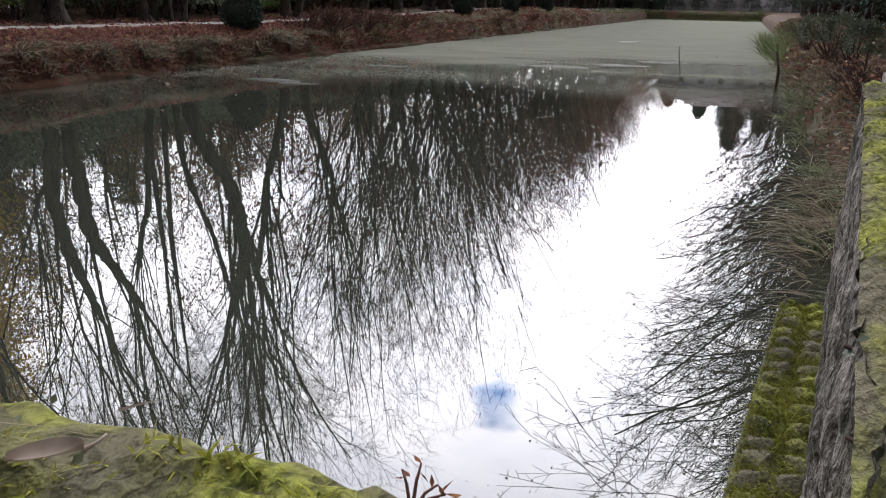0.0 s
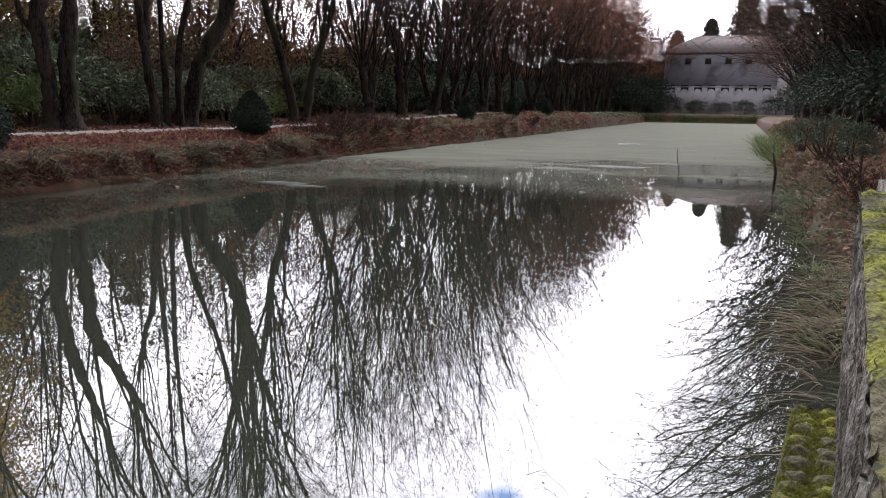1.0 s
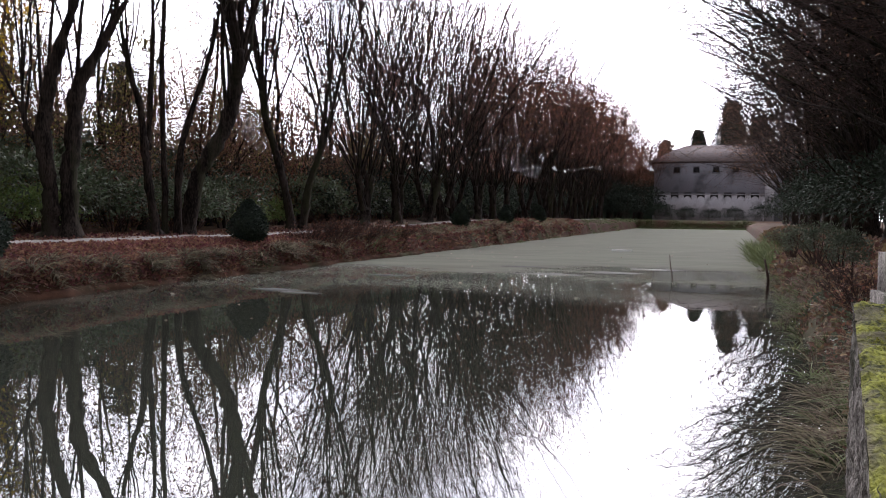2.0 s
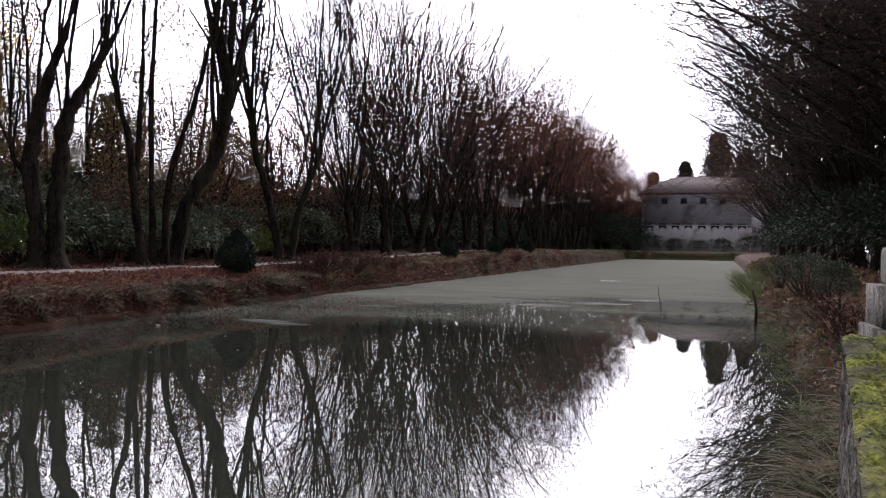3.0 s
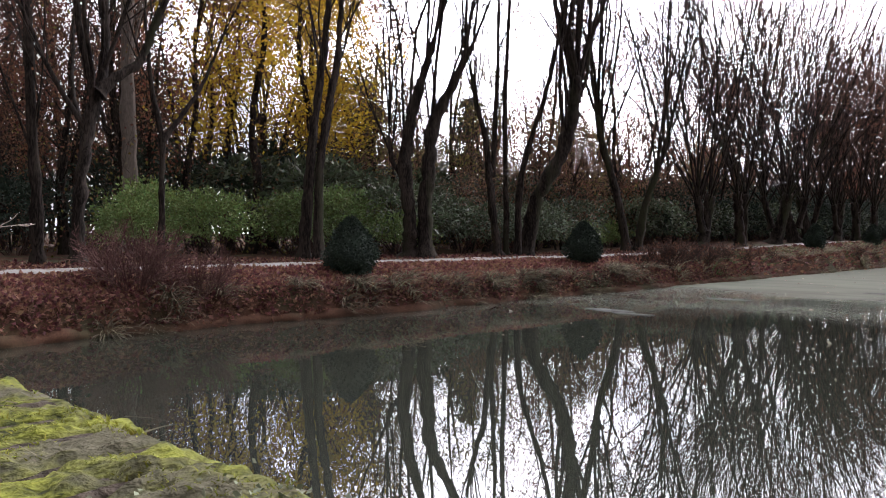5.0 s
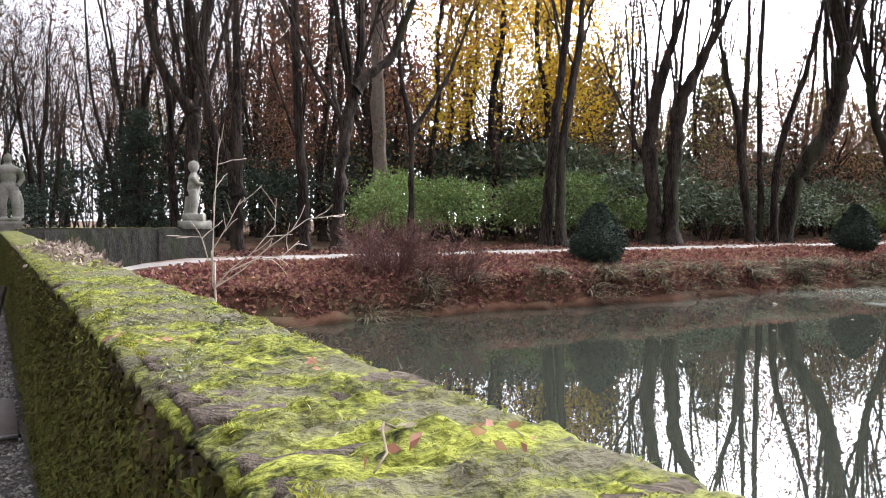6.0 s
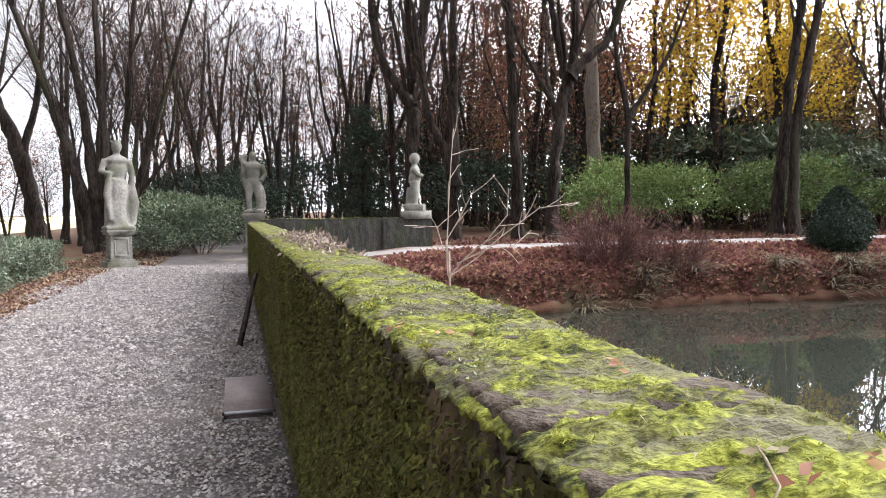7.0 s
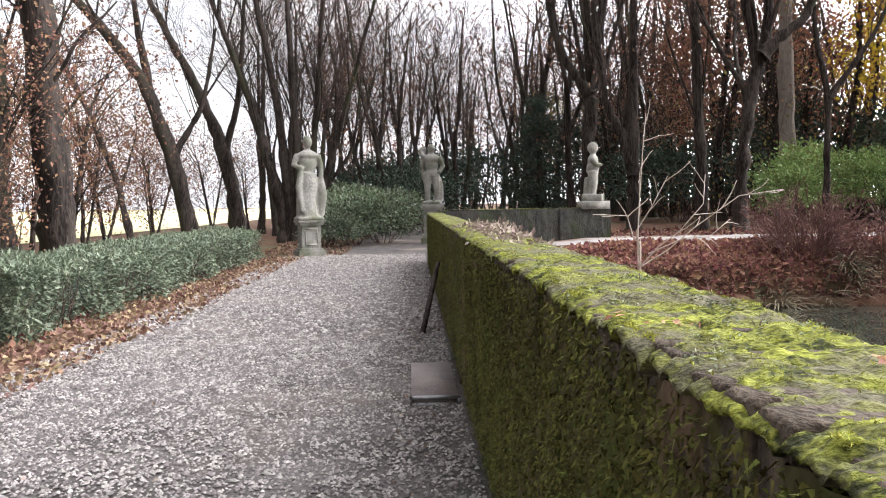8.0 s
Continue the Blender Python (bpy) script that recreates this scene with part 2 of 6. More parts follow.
def water_material():
    m = bpy.data.materials.new("pond_water")
    m.use_nodes = True
    n, l = m.node_tree.nodes, m.node_tree.links
    bs = n["Principled BSDF"]
    bs.inputs["IOR"].default_value = 1.33
    bs.inputs["Specular IOR Level"].default_value = 1.0
    tc = n.new("ShaderNodeTexCoord")
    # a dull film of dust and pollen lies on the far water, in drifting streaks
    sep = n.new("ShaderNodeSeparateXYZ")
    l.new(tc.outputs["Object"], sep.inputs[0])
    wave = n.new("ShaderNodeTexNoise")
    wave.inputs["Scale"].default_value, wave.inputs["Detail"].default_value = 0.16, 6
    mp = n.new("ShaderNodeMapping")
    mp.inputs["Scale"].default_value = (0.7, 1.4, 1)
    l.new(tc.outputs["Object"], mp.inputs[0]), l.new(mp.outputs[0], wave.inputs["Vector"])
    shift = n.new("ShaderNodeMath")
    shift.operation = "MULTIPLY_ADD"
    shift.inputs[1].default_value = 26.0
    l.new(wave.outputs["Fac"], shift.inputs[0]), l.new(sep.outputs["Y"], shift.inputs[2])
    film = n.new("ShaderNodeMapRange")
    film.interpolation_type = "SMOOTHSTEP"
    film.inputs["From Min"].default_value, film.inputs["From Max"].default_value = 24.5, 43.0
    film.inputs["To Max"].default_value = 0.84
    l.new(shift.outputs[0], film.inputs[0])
    streak = n.new("ShaderNodeTexNoise")
    streak.inputs["Scale"].default_value, streak.inputs["Detail"].default_value = 0.9, 8
    mp2 = n.new("ShaderNodeMapping")
    mp2.inputs["Scale"].default_value = (0.45, 1.9, 1)
    l.new(tc.outputs["Object"], mp2.inputs[0]), l.new(mp2.outputs[0], streak.inputs["Vector"])
    streaks = n.new("ShaderNodeMapRange")
    streaks.inputs["From Min"].default_value, streaks.inputs["From Max"].default_value = 0.38, 0.55
    streaks.inputs["To Min"].default_value = 0.86
    l.new(streak.outputs["Fac"], streaks.inputs[0])
    mask = n.new("ShaderNodeMath")
    mask.operation = "MULTIPLY"
    l.new(film.outputs[0], mask.inputs[0]), l.new(streaks.outputs[0], mask.inputs[1])
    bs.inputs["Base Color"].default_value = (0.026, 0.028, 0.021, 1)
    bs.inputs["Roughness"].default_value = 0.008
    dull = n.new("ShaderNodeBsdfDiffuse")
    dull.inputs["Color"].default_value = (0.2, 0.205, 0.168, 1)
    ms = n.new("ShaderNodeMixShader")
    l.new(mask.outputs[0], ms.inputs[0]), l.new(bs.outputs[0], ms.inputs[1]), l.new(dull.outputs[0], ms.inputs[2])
    l.new(ms.outputs[0], n["Material Output"].inputs["Surface"])
    rip = n.new("ShaderNodeTexNoise")
    rip.inputs["Scale"].default_value, rip.inputs["Detail"].default_value = 1.6, 2
    bp = n.new("ShaderNodeBump")
    bp.inputs["Strength"].default_value, bp.inputs["Distance"].default_value = 0.05, 0.02
    l.new(tc.outputs["Object"], rip.inputs["Vector"]), l.new(rip.outputs["Fac"], bp.inputs["Height"])
    l.new(bp.outputs[0], bs.inputs["Normal"])
    return m


WATER = water_material()


# ---- mesh helpers ----
class Heap:
    """Gathers vertices and faces of one mesh."""

    def __init__(self):
        self.v, self.f, self.count = [], [], 0

    def add(self, verts, faces):
        """faces: an array of triangles or of quads, or a list of mixed polygons."""
        self.v.append(np.asarray(verts, dtype=float).reshape(-1, 3))
        if isinstance(faces, np.ndarray):
            self.f.append(faces + self.count)
        else:
            for size in {len(f) for f in faces}:
                self.f.append(np.array([f for f in faces if len(f) == size]) + self.count)
        self.count += len(self.v[-1])

    def tube(self, pts, radii, sides=5, cap=True):
        pts, radii = np.asarray(pts, float), np.asarray(radii, float)
        k = len(pts)
        way = np.empty_like(pts)
        way[1:-1], way[0], way[-1] = pts[2:] - pts[:-2], pts[1] - pts[0], pts[-1] - pts[-2]
        way /= np.sqrt((way * way).sum(1))[:, None] + 1e-9
        up = np.array([[1.0, 0, 0]]) if abs(way[0, 2]) > 0.7 else np.array([[0, 0, 1.0]])
        u = up - way * (way * up).sum(1)[:, None]
        u /= np.sqrt((u * u).sum(1))[:, None] + 1e-9
        w = way[:, [1, 2, 0]] * u[:, [2, 0, 1]] - way[:, [2, 0, 1]] * u[:, [1, 2, 0]]
        ang = np.arange(sides) * 2 * math.pi / sides
        ring = pts[:, None] + radii[:, None, None] * (np.cos(ang)[None, :, None] * u[:, None] + np.sin(ang)[None, :, None] * w[:, None])
        i, j = np.repeat(np.arange(k - 1), sides), np.tile(np.arange(sides), k - 1)
        j2 = (j + 1) % sides
        self.add(ring.reshape(-1, 3), np.stack([i * sides + j, i * sides + j2, (i + 1) * sides + j2, (i + 1) * sides + j], 1))
        if cap:
            self.f.append(np.array([[(k - 1) * sides + j for j in range(sides)]]) + self.count - len(self.v[-1]))

    def box(self, x0, x1, y0, y1, z0, z1, jitter=0.0, rng=None):
        v = np.array([(x, y, z) for x in (x0, x1) for y in (y0, y1) for z in (z0, z1)], float)
        if jitter:
            v += rng.uniform(-jitter, jitter, v.shape)
        self.add(v, [(0, 1, 3, 2), (4, 6, 7, 5), (0, 4, 5, 1), (2, 3, 7, 6), (0, 2, 6, 4), (1, 5, 7, 3)])

    def leaves(self, centres, size, rng, droop=0.35, slim=0.5, up=None):
        """Small leaves folded along the middle: two quads each."""
        c = np.asarray(centres, float)
        k = len(c)
        if not k:
            return
        d = rng.normal(size=(k, 3))
        d[:, 2] -= droop
        if up is not None:
            d = d * 0.6 + up
        d /= np.linalg.norm(d, axis=1)[:, None]
        s = np.cross(d, rng.normal(size=(k, 3)))
        s /= np.linalg.norm(s, axis=1)[:, None] + 1e-9
        n = np.cross(d, s)
        ln = size * rng.uniform(0.6, 1.25, (k, 1))
        wd = ln * slim * 0.5
        tip, mid = c + d * ln, c + d * ln * 0.5
        left, right = mid + s * wd + n * wd * 0.4, mid - s * wd + n * wd * 0.4
        v = np.stack([c, left, tip, right], 1).reshape(-1, 3)
        self.add(v, (np.arange(k)[:, None, None] * 4 + np.array([[0, 1, 2], [0, 2, 3]])).reshape(-1, 3))

    def blades(self, roots, ways, lengths, widths, rng, bend=0.6, segs=3):
        """Grass blades: tapering strips that arch over."""
        r, w = np.asarray(roots, float), np.asarray(ways, float)
        k = len(r)
        w = w / (np.linalg.norm(w, axis=1)[:, None] + 1e-9)
        side = np.cross(w, np.array([0, 0, 1.0]) + rng.normal(size=(k, 3)) * 0.3)
        side /= np.linalg.norm(side, axis=1)[:, None] + 1e-9
        flat = w * np.array([1, 1, 0])
        flat /= np.linalg.norm(flat, axis=1)[:, None] + 1e-9
        rows = []
        for i in range(segs + 1):
            t = i / segs
            p = r + lengths[:, None] * (w * t + (flat * 0.5 - np.array([0, 0, 0.75])) * bend * t * t)
            half = widths[:, None] * 0.5 * (1 - t * 0.92)
            rows += [p - side * half, p + side * half]
        v = np.stack(rows, 1).reshape(-1, 3)
        m = 2 * (segs + 1)
        quad = np.array([[2 * i, 2 * i + 1, 2 * i + 3, 2 * i + 2] for i in range(segs)])
        self.add(v, (np.arange(k)[:, None, None] * m + quad).reshape(-1, 4))

    def grid(self, p):
        """A sheet from an array of points, rows by columns."""
        a, c = p.shape[:2]
        i, j = np.repeat(np.arange(a - 1), c - 1), np.tile(np.arange(c - 1), a - 1)
        self.add(p.reshape(-1, 3), np.stack([i * c + j, i * c + j + 1, (i + 1) * c + j + 1, (i + 1) * c + j], 1))

    def mesh(self, name, mat, smooth=False):
        me = bpy.data.meshes.new(name)
        v = np.concatenate(self.v)
        loops = np.concatenate([f.ravel() for f in self.f]).astype(np.int32)
        sizes = np.concatenate([np.full(len(f), f.shape[1]) for f in self.f])
        me.vertices.add(len(v)), me.loops.add(len(loops)), me.polygons.add(len(sizes))
        me.vertices.foreach_set("co", v.ravel().astype(np.float32))
        me.loops.foreach_set("vertex_index", loops)
        me.polygons.foreach_set("loop_start", (np.cumsum(sizes) - sizes).astype(np.int32))
        me.update(calc_edges=True)
        me.materials.append(mat)
        if smooth:
            me.shade_smooth()
        me.update()
        return me


def part(name, heap, mat, parent=None, label="", smooth=False, kind=""):
    ob = new(name, heap.mesh(name, mat, smooth))
    ob.parent = parent
    return tagged(ob, label=label, kind=kind)


def thing(name, at=(0, 0, 0), turn=0.0, label="", category="", group="", kind=""):
    ob = new(name)
    ob.empty_display_size = 0.1
    ob.matrix_basis = pose(*at, 0, 0, turn)
    return tagged(ob, label, category, group, kind)


def lathe(heap, profile, sides=20, at=(0, 0)):
    v = [(at[0] + r * math.cos(2 * math.pi * j / sides), at[1] + r * math.sin(2 * math.pi * j / sides), z) for r, z in profile for j in range(sides)]
    f = [(i * sides + j, i * sides + (j + 1) % sides, (i + 1) * sides + (j + 1) % sides, (i + 1) * sides + j) for i in range(len(profile) - 1) for j in range(sides)]
    heap.add(v, f + [tuple((len(profile) - 1) * sides + j for j in range(sides))])


def wobble(x, y, z, scale, depth=3):
    return noise.fractal(Vector((x * scale, y * scale, z * scale)), 0.9, 2.1, depth)


def step(a, b, x):
    t = np.clip((x - a) / (b - a), 0, 1)
    return t * t * (3 - 2 * t)


# ---- the lie of the land ----
WATER_Z, LEFT_X, FAR_Y = -0.43, -11.95, 128.0
WALL_X0, WALL_X1, WALL_Y0, WALL_H = -16.05, 0.66, -0.29, 1.0


def right_x(y):
    return 0.62 + 0.038 * np.minimum(y, 60) + 0.02 * np.maximum(y - 60, 0) + 0.12 * np.sin(y * 0.9)


def land(x, y):
    """The ground's height, without its small bumps."""
    x, y = np.asarray(x, float), np.asarray(y, float)
    beyond = step(-0.6, 3.0, y)
    left_top = 0.45 * beyond + 0.5 * step(22, 60, y)
    bank_x = LEFT_X + 0.22 + 0.10 * np.sin(y * 0.7) + 0.07 * np.sin(y * 2.3)
    left = -1.0 + (left_top + 1.0) * (0.80 * step(-bank_x - 0.05, -bank_x + 0.6, -x) + 0.2 * step(-bank_x + 0.4, -bank_x + 1.7, -x))
    right = -1.0 + (1.0 + 0.42 * beyond + 0.25 * step(20, 60, y)) * (0.75 * step(right_x(y) - 0.15, right_x(y) + 0.5, x) + 0.25 * step(right_x(y) + 0.3, right_x(y) + 1.6, x))
    z = np.where(x < -6, left, right)
    far = -1.0 + 1.9 * step(FAR_Y - 0.5, FAR_Y + 2.0, y)
    z = np.maximum(z, far)
    near = -1.0 + 1.0 * step(0.12, -0.02, y)
    inside = (x > -16.2) & (x < 0.7) & (y < 1)
    z = np.where(inside, np.maximum(near, np.where(y > 0.1, z, near)), z)
    return np.where(y <= 0.0, np.minimum(np.maximum(z, 0.0), 0.0), z)


def ground():
    xs = np.concatenate([np.linspace(-900, -70, 14), np.linspace(-60, -20, 41), np.linspace(-19.6, -13.4, 32), np.linspace(-13.2, -11.4, 26), np.linspace(-11, 0, 12), np.linspace(0.3, 5, 60), np.linspace(5.5, 40, 36), np.linspace(60, 900, 12)])
    ys = np.concatenate([np.linspace(-900, -60, 14), np.linspace(-50, -8, 30), np.linspace(-7.5, -0.5, 22), np.linspace(-0.3, 0.3, 7), np.linspace(0.5, 30, 119), np.linspace(30.5, 80, 90), np.linspace(81, 160, 60), np.linspace(180, 1200, 14)])
    gx, gy = np.meshgrid(xs, ys)
    gz = land(gx, gy)
    bumps = np.array([wobble(x, y, 0, 0.8) for x, y in zip(gx.ravel(), gy.ravel())]).reshape(gx.shape)
    off_walk = np.where((gy < 0) & (gy > -3.0) & (gx > -40), 0.0, 1.0)
    gz = gz + bumps * 0.05 * off_walk - 0.03 * (1 - off_walk)
    h = Heap()
    h.grid(np.stack([gx, gy, gz], -1))
    ob = new("ground", h.mesh("ground", LITTER, True))
    tagged(ob, "dark woodland ground covered in fallen brown leaves", "ground", kind="structure")


def water():
    h = Heap()
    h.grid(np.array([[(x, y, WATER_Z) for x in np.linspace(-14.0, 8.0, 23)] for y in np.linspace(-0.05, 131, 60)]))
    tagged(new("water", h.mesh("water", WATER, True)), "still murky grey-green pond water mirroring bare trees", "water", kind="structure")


def bank_shade_strip():
    """Earth-coloured strip added along the far bank for the shadow line at the water."""
    h, rows = Heap(), []
    for y in np.concatenate([np.arange(1.0, 34, .09), np.arange(34, 126, .5)]):
        x = LEFT_X + .22 + 0.10 * math.sin(y * 0.7) + 0.07 * math.sin(y * 2.3) - .19
        rows.append([(x - b + .09 * wobble(x, y, c, 2.0, 3) + .05 * wobble(x, y, c, 9.0, 2), y, c + .04 * wobble(x, y, 3, 2.0, 2)) for b, c in ((0, -.62), (.0, -.45), (.0, -.4), (.03, -.34), (.1, -.29), (.25, -.27))])
    h.grid(np.array(rows))
    tagged(new("bank_shade_strip", h.mesh("bank_shade_strip", LITTER)), "added earth strip standing for the shadow line under the far bank", "bank", kind="structure")


def walks():
    # the gravel walk behind the wall
    xs, h = np.concatenate([np.linspace(-60, -20, 21), np.linspace(-19.5, 12, 127)]), Heap()
    rows = []
    for x in xs:
        edge = -3.15 - 0.45 * step(-9, -5, x) + 0.12 * wobble(x, 0, 0, 0.7) - 0.25 * step(-18, -26, x)
        inner = -0.2 if x > -16.2 else -0.2 + 1.2 * step(-16.2, -22, x)
        rows.append([(x, y, 0.012 + 0.012 * wobble(x, y, 3, 0.9) - (0.03 if i in (0, 24) else 0)) for i, y in enumerate(np.linspace(edge, inner, 25))])
    h.grid(np.array(rows))
    tagged(new("gravel_walk", h.mesh("gravel_walk", GRAVEL, True)), "pale grey gravel walk running beside the mossy wall", "path", kind="structure")
    # the footpath along the far bank
    h, rows = Heap(), []
    for y in np.concatenate([np.linspace(1.2, 40, 100), np.linspace(41, 126, 60)]):
        bend = 0.25 * math.sin(y * 0.21)
        cross = np.linspace(-16.5 + bend, -13.6 + bend * .5, 9)
        rows.append([(x, y, float(land(x, y)) + 0.035 + 0.015 * wobble(x, y, 1, 0.8) - (0.08 if i in (0, 8) else 0)) for i, x in enumerate(cross)])
    h.grid(np.array(rows))
    tagged(new("footpath", h.mesh("footpath", PATHDIRT, True)), "narrow pale earth footpath along the far bank", "path", kind="structure")


ground(), water(), bank_shade_strip(), walks()


# ---- trees ----
def curve_pts(start, way, length, steps, rng, rise=0.0, wander=0.12):
    pts, p, d = [np.array(start, float)], np.array(start, float), np.array(way, float)
    d /= np.linalg.norm(d)
    for _ in range(steps):
        d = d + rng.normal(size=3) * wander + np.array([0, 0, rise])
        d /= np.linalg.norm(d)
        p = p + d * length / steps
        pts.append(p.copy())
    return np.array(pts)


def along(pts, t):
    i = min(int(t * (len(pts) - 1)), len(pts) - 2)
    f = t * (len(pts) - 1) - i
    return pts[i] * (1 - f) + pts[i + 1] * f, pts[i + 1] - pts[i]


def trunk_tube(heap, pts, radii, rng, sides=13):
    """A trunk with a flared foot and an uneven, ribbed outline."""
    pts, radii = np.asarray(pts, float), np.asarray(radii, float)
    t = np.linspace(0, 1, len(pts))
    fine = np.linspace(0, 1, max(14, len(pts) * 6))
    p = np.stack([np.interp(fine, t, pts[:, i]) for i in range(3)], 1)
    for _ in range(5):
        p[1:-1] = (p[:-2] + 2 * p[1:-1] + p[2:]) / 4
    p[1:-1] += rng.normal(size=(len(fine) - 2, 3)) * (radii.max() * 0.07, radii.max() * 0.07, 0)
    r = np.interp(fine, t, radii) * (1 + 0.09 * rng.normal(size=len(fine)))
    heap.tube(p, r, sides)
    ring = heap.v[-1].reshape(len(fine), sides, 3)
    ribs = 0.95 + 0.09 * rng.normal(size=(1, sides)) + 0.06 * rng.normal(size=(len(fine), sides))
    flare = 1 + 0.55 * np.clip(1 - (p[:, 2] - p[0, 2]) / 0.4, 0, 1) ** 2
    wide = ribs * flare[:, None] * np.where(rng.random((1, sides)) < 0.4, 1.12, 1.0)
    ring[:] = p[:, None] + (ring - p[:, None]) * wide[..., None]
    return p


def crown(limbs, twigs, tips, start, way, length, radius, rng, level, rise, spread=0.7, thin=0.55, kids=(7, 6, 4)):
    """A branch, its side branches, and the tips at which leaves hang."""
    steps = (6, 3, 1, 1)[min(level, 3)]
    pts = curve_pts(start, way, length, steps, rng, rise, (0.105, 0.15, 0.18, 0.2)[min(level, 3)])
    radii = np.linspace(radius, max(radius * 0.3, 0.0045), len(pts))
    (limbs if level < 2 else twigs).tube(pts, radii, (5, 3, 3, 3)[min(level, 3)], cap=level < 1)
    if level >= 2:
        tips.extend([pts[-1], (pts[0] + pts[-1]) / 2])
    if level < len(kids):
        for _ in range(kids[level]):
            t = rng.uniform(0.25 if level else 0.2, 0.98)
            p, d = along(pts, t)
            d = d / (np.linalg.norm(d) + 1e-9)
            side = rng.normal(size=3)
            side -= d * np.dot(side, d)
            side /= np.linalg.norm(side) + 1e-9
            crown(limbs, twigs, tips, p, d + side * spread * rng.uniform(0.6, 1.3), length * rng.uniform(0.25, 0.5) * (1.15 - 0.5 * t), max(radius * thin * (1.1 - 0.7 * t) * 0.72, 0.0052), rng, level + 1, rise * 0.6, spread, thin, kids)


def tree(name, trunks, seed, label, shoots=14, shoot_len=(4, 7), lean=0.35, leaf=None, leaf_n=0, leaf_size=0.09, kids=(7, 5, 2), bark=None, at=(0, 0, 0), turn=0, category="tree", group="", ends=0.6, rise=0.03, shoot_r=0.05, twig=None):
    """Pollarded or forest tree. trunks: lists of (x, y, z, radius) from the foot up; shoots spring from each trunk's upper part."""
    rng = np.random.default_rng(seed)
    top = thing(name, at, turn, label, category, group)
    limbs, twigs, tips = Heap(), Heap(), []
    stem = Heap()
    for spec in trunks:
        spec = np.array(spec, float)
        p = trunk_tube(stem, spec[:, :3], spec[:, 3], rng)
        head_r = spec[-1, 3]
        for k in range(shoots):
            t = 1 - (1 - ends) * rng.random() ** 1.6
            q, d = along(p, min(t, 0.999))
            d = d / (np.linalg.norm(d) + 1e-9)
            ang = rng.uniform(0, 2 * math.pi)
            out = np.array([math.cos(ang), math.sin(ang), 0]) * lean * rng.uniform(0.2, 1.25)
            crown(limbs, twigs, tips, q, np.array([0, 0, 1.0]) * 0.9 + d * 0.3 + out, rng.uniform(*shoot_len), min(shoot_r, head_r * 0.6) * rng.uniform(0.6, 1.25), rng, 0, rise, kids=kids)
    part("trunk", stem, bark or BARK, top, smooth=True)
    part("crown", limbs, bark or BARK, top, smooth=True)
    if twigs.count:
        part("brushwood", twigs, twig or TWIG, top, kind="stuff")
    if leaf and leaf_n:
        tips = np.array(tips)
        pick = tips[rng.integers(0, len(tips), leaf_n)] + rng.normal(size=(leaf_n, 3)) * 0.38
        lv = Heap()
        lv.leaves(pick, leaf_size, rng, slim=0.6)
        part("foliage", lv, leaf, top, kind="stuff")
    return top


def facing(x, y):
    """The turn that lays a tree's own y axis across the view from the wall."""
    return -(90 - math.degrees(math.atan2(-x, y + 0.3)))


def bank_tree(x, y, trunks, seed, label, **more):
    """A tree of the far bank; trunks hold (across, up, radius)."""
    spec = [[(0.15 * math.sin(i * 1.7 + j), a, z, r * .84) for j, (a, z, r) in enumerate(t)] for i, t in enumerate(trunks)]
    return tree("tree", spec, seed, label, at=(x, y, gz(x, y)), turn=facing(x, y), **more)


def gz(x, y):
    return float(land(x, y)) - 0.05


# ---- the big trees of the far bank ----
ROW = -17.5
BR = LEAFBROWN
bank_tree(ROW, 22.7, [[(0, 0, .33), (.3, 1.9, .26), (.7, 2.7, .26), (1.2, 3.5, .27), (1.55, 4.5, .3), (1.75, 5.6, .22), (1.85, 6.6, .14)]], 11, "bare pollarded tree with a strongly bent S-shaped trunk", shoots=17, shoot_len=(9.36, 16.2), lean=.30, leaf=BR, leaf_n=350, ends=.55, shoot_r=.075, kids=(11, 6, 2))
bank_tree(ROW, 17.0, [[(-.18, 0, .32), (-.12, .9, .25), (-.23, 2.1, .25), (-.35, 2.8, .26), (-.18, 4.4, .22), (.18, 5.6, .16), (.6, 7, .1)], [(.35, 0, .3), (.3, 1.75, .23), (.44, 2.8, .24), (.5, 4.2, .22), (1.1, 5.4, .16), (1.8, 6.8, .1)], [(-.35, 2.6, .1), (-.75, 3.1, .09), (-.85, 3.7, .05)]], 12, "bare twin-trunked tree with dark bark and upright shoots", shoots=9, shoot_len=(8.58, 14.6), lean=.36, leaf=BR, leaf_n=400, ends=.5, shoot_r=.075, kids=(11, 6, 2))
bank_tree(ROW, 21.2, [[(0, 0, .18), (-.3, 1.95, .14), (-.47, 4.2, .12), (-.8, 5.2, .1), (-1.1, 6.9, .06)]], 13, "slender bare tree leaning beside the footpath", shoots=8, shoot_len=(4.68, 8.94), lean=.35, leaf=BR, leaf_n=120, shoot_r=.05)
bank_tree(ROW, 22.0, [[(-.25, 0, .14), (-.3, 2.8, .11), (-.36, 5.9, .1), (-.2, 9, .06), (-.1, 12, .03)], [(.15, 0, .15), (.2, 2.8, .13), (.5, 3.9, .11), (1.25, 6.3, .09), (1.75, 9, .05)]], 14, "tall slim bare tree with two straight dark stems", shoots=8, shoot_len=(3.9, 8.12), lean=.35, ends=.35, shoot_r=.045)
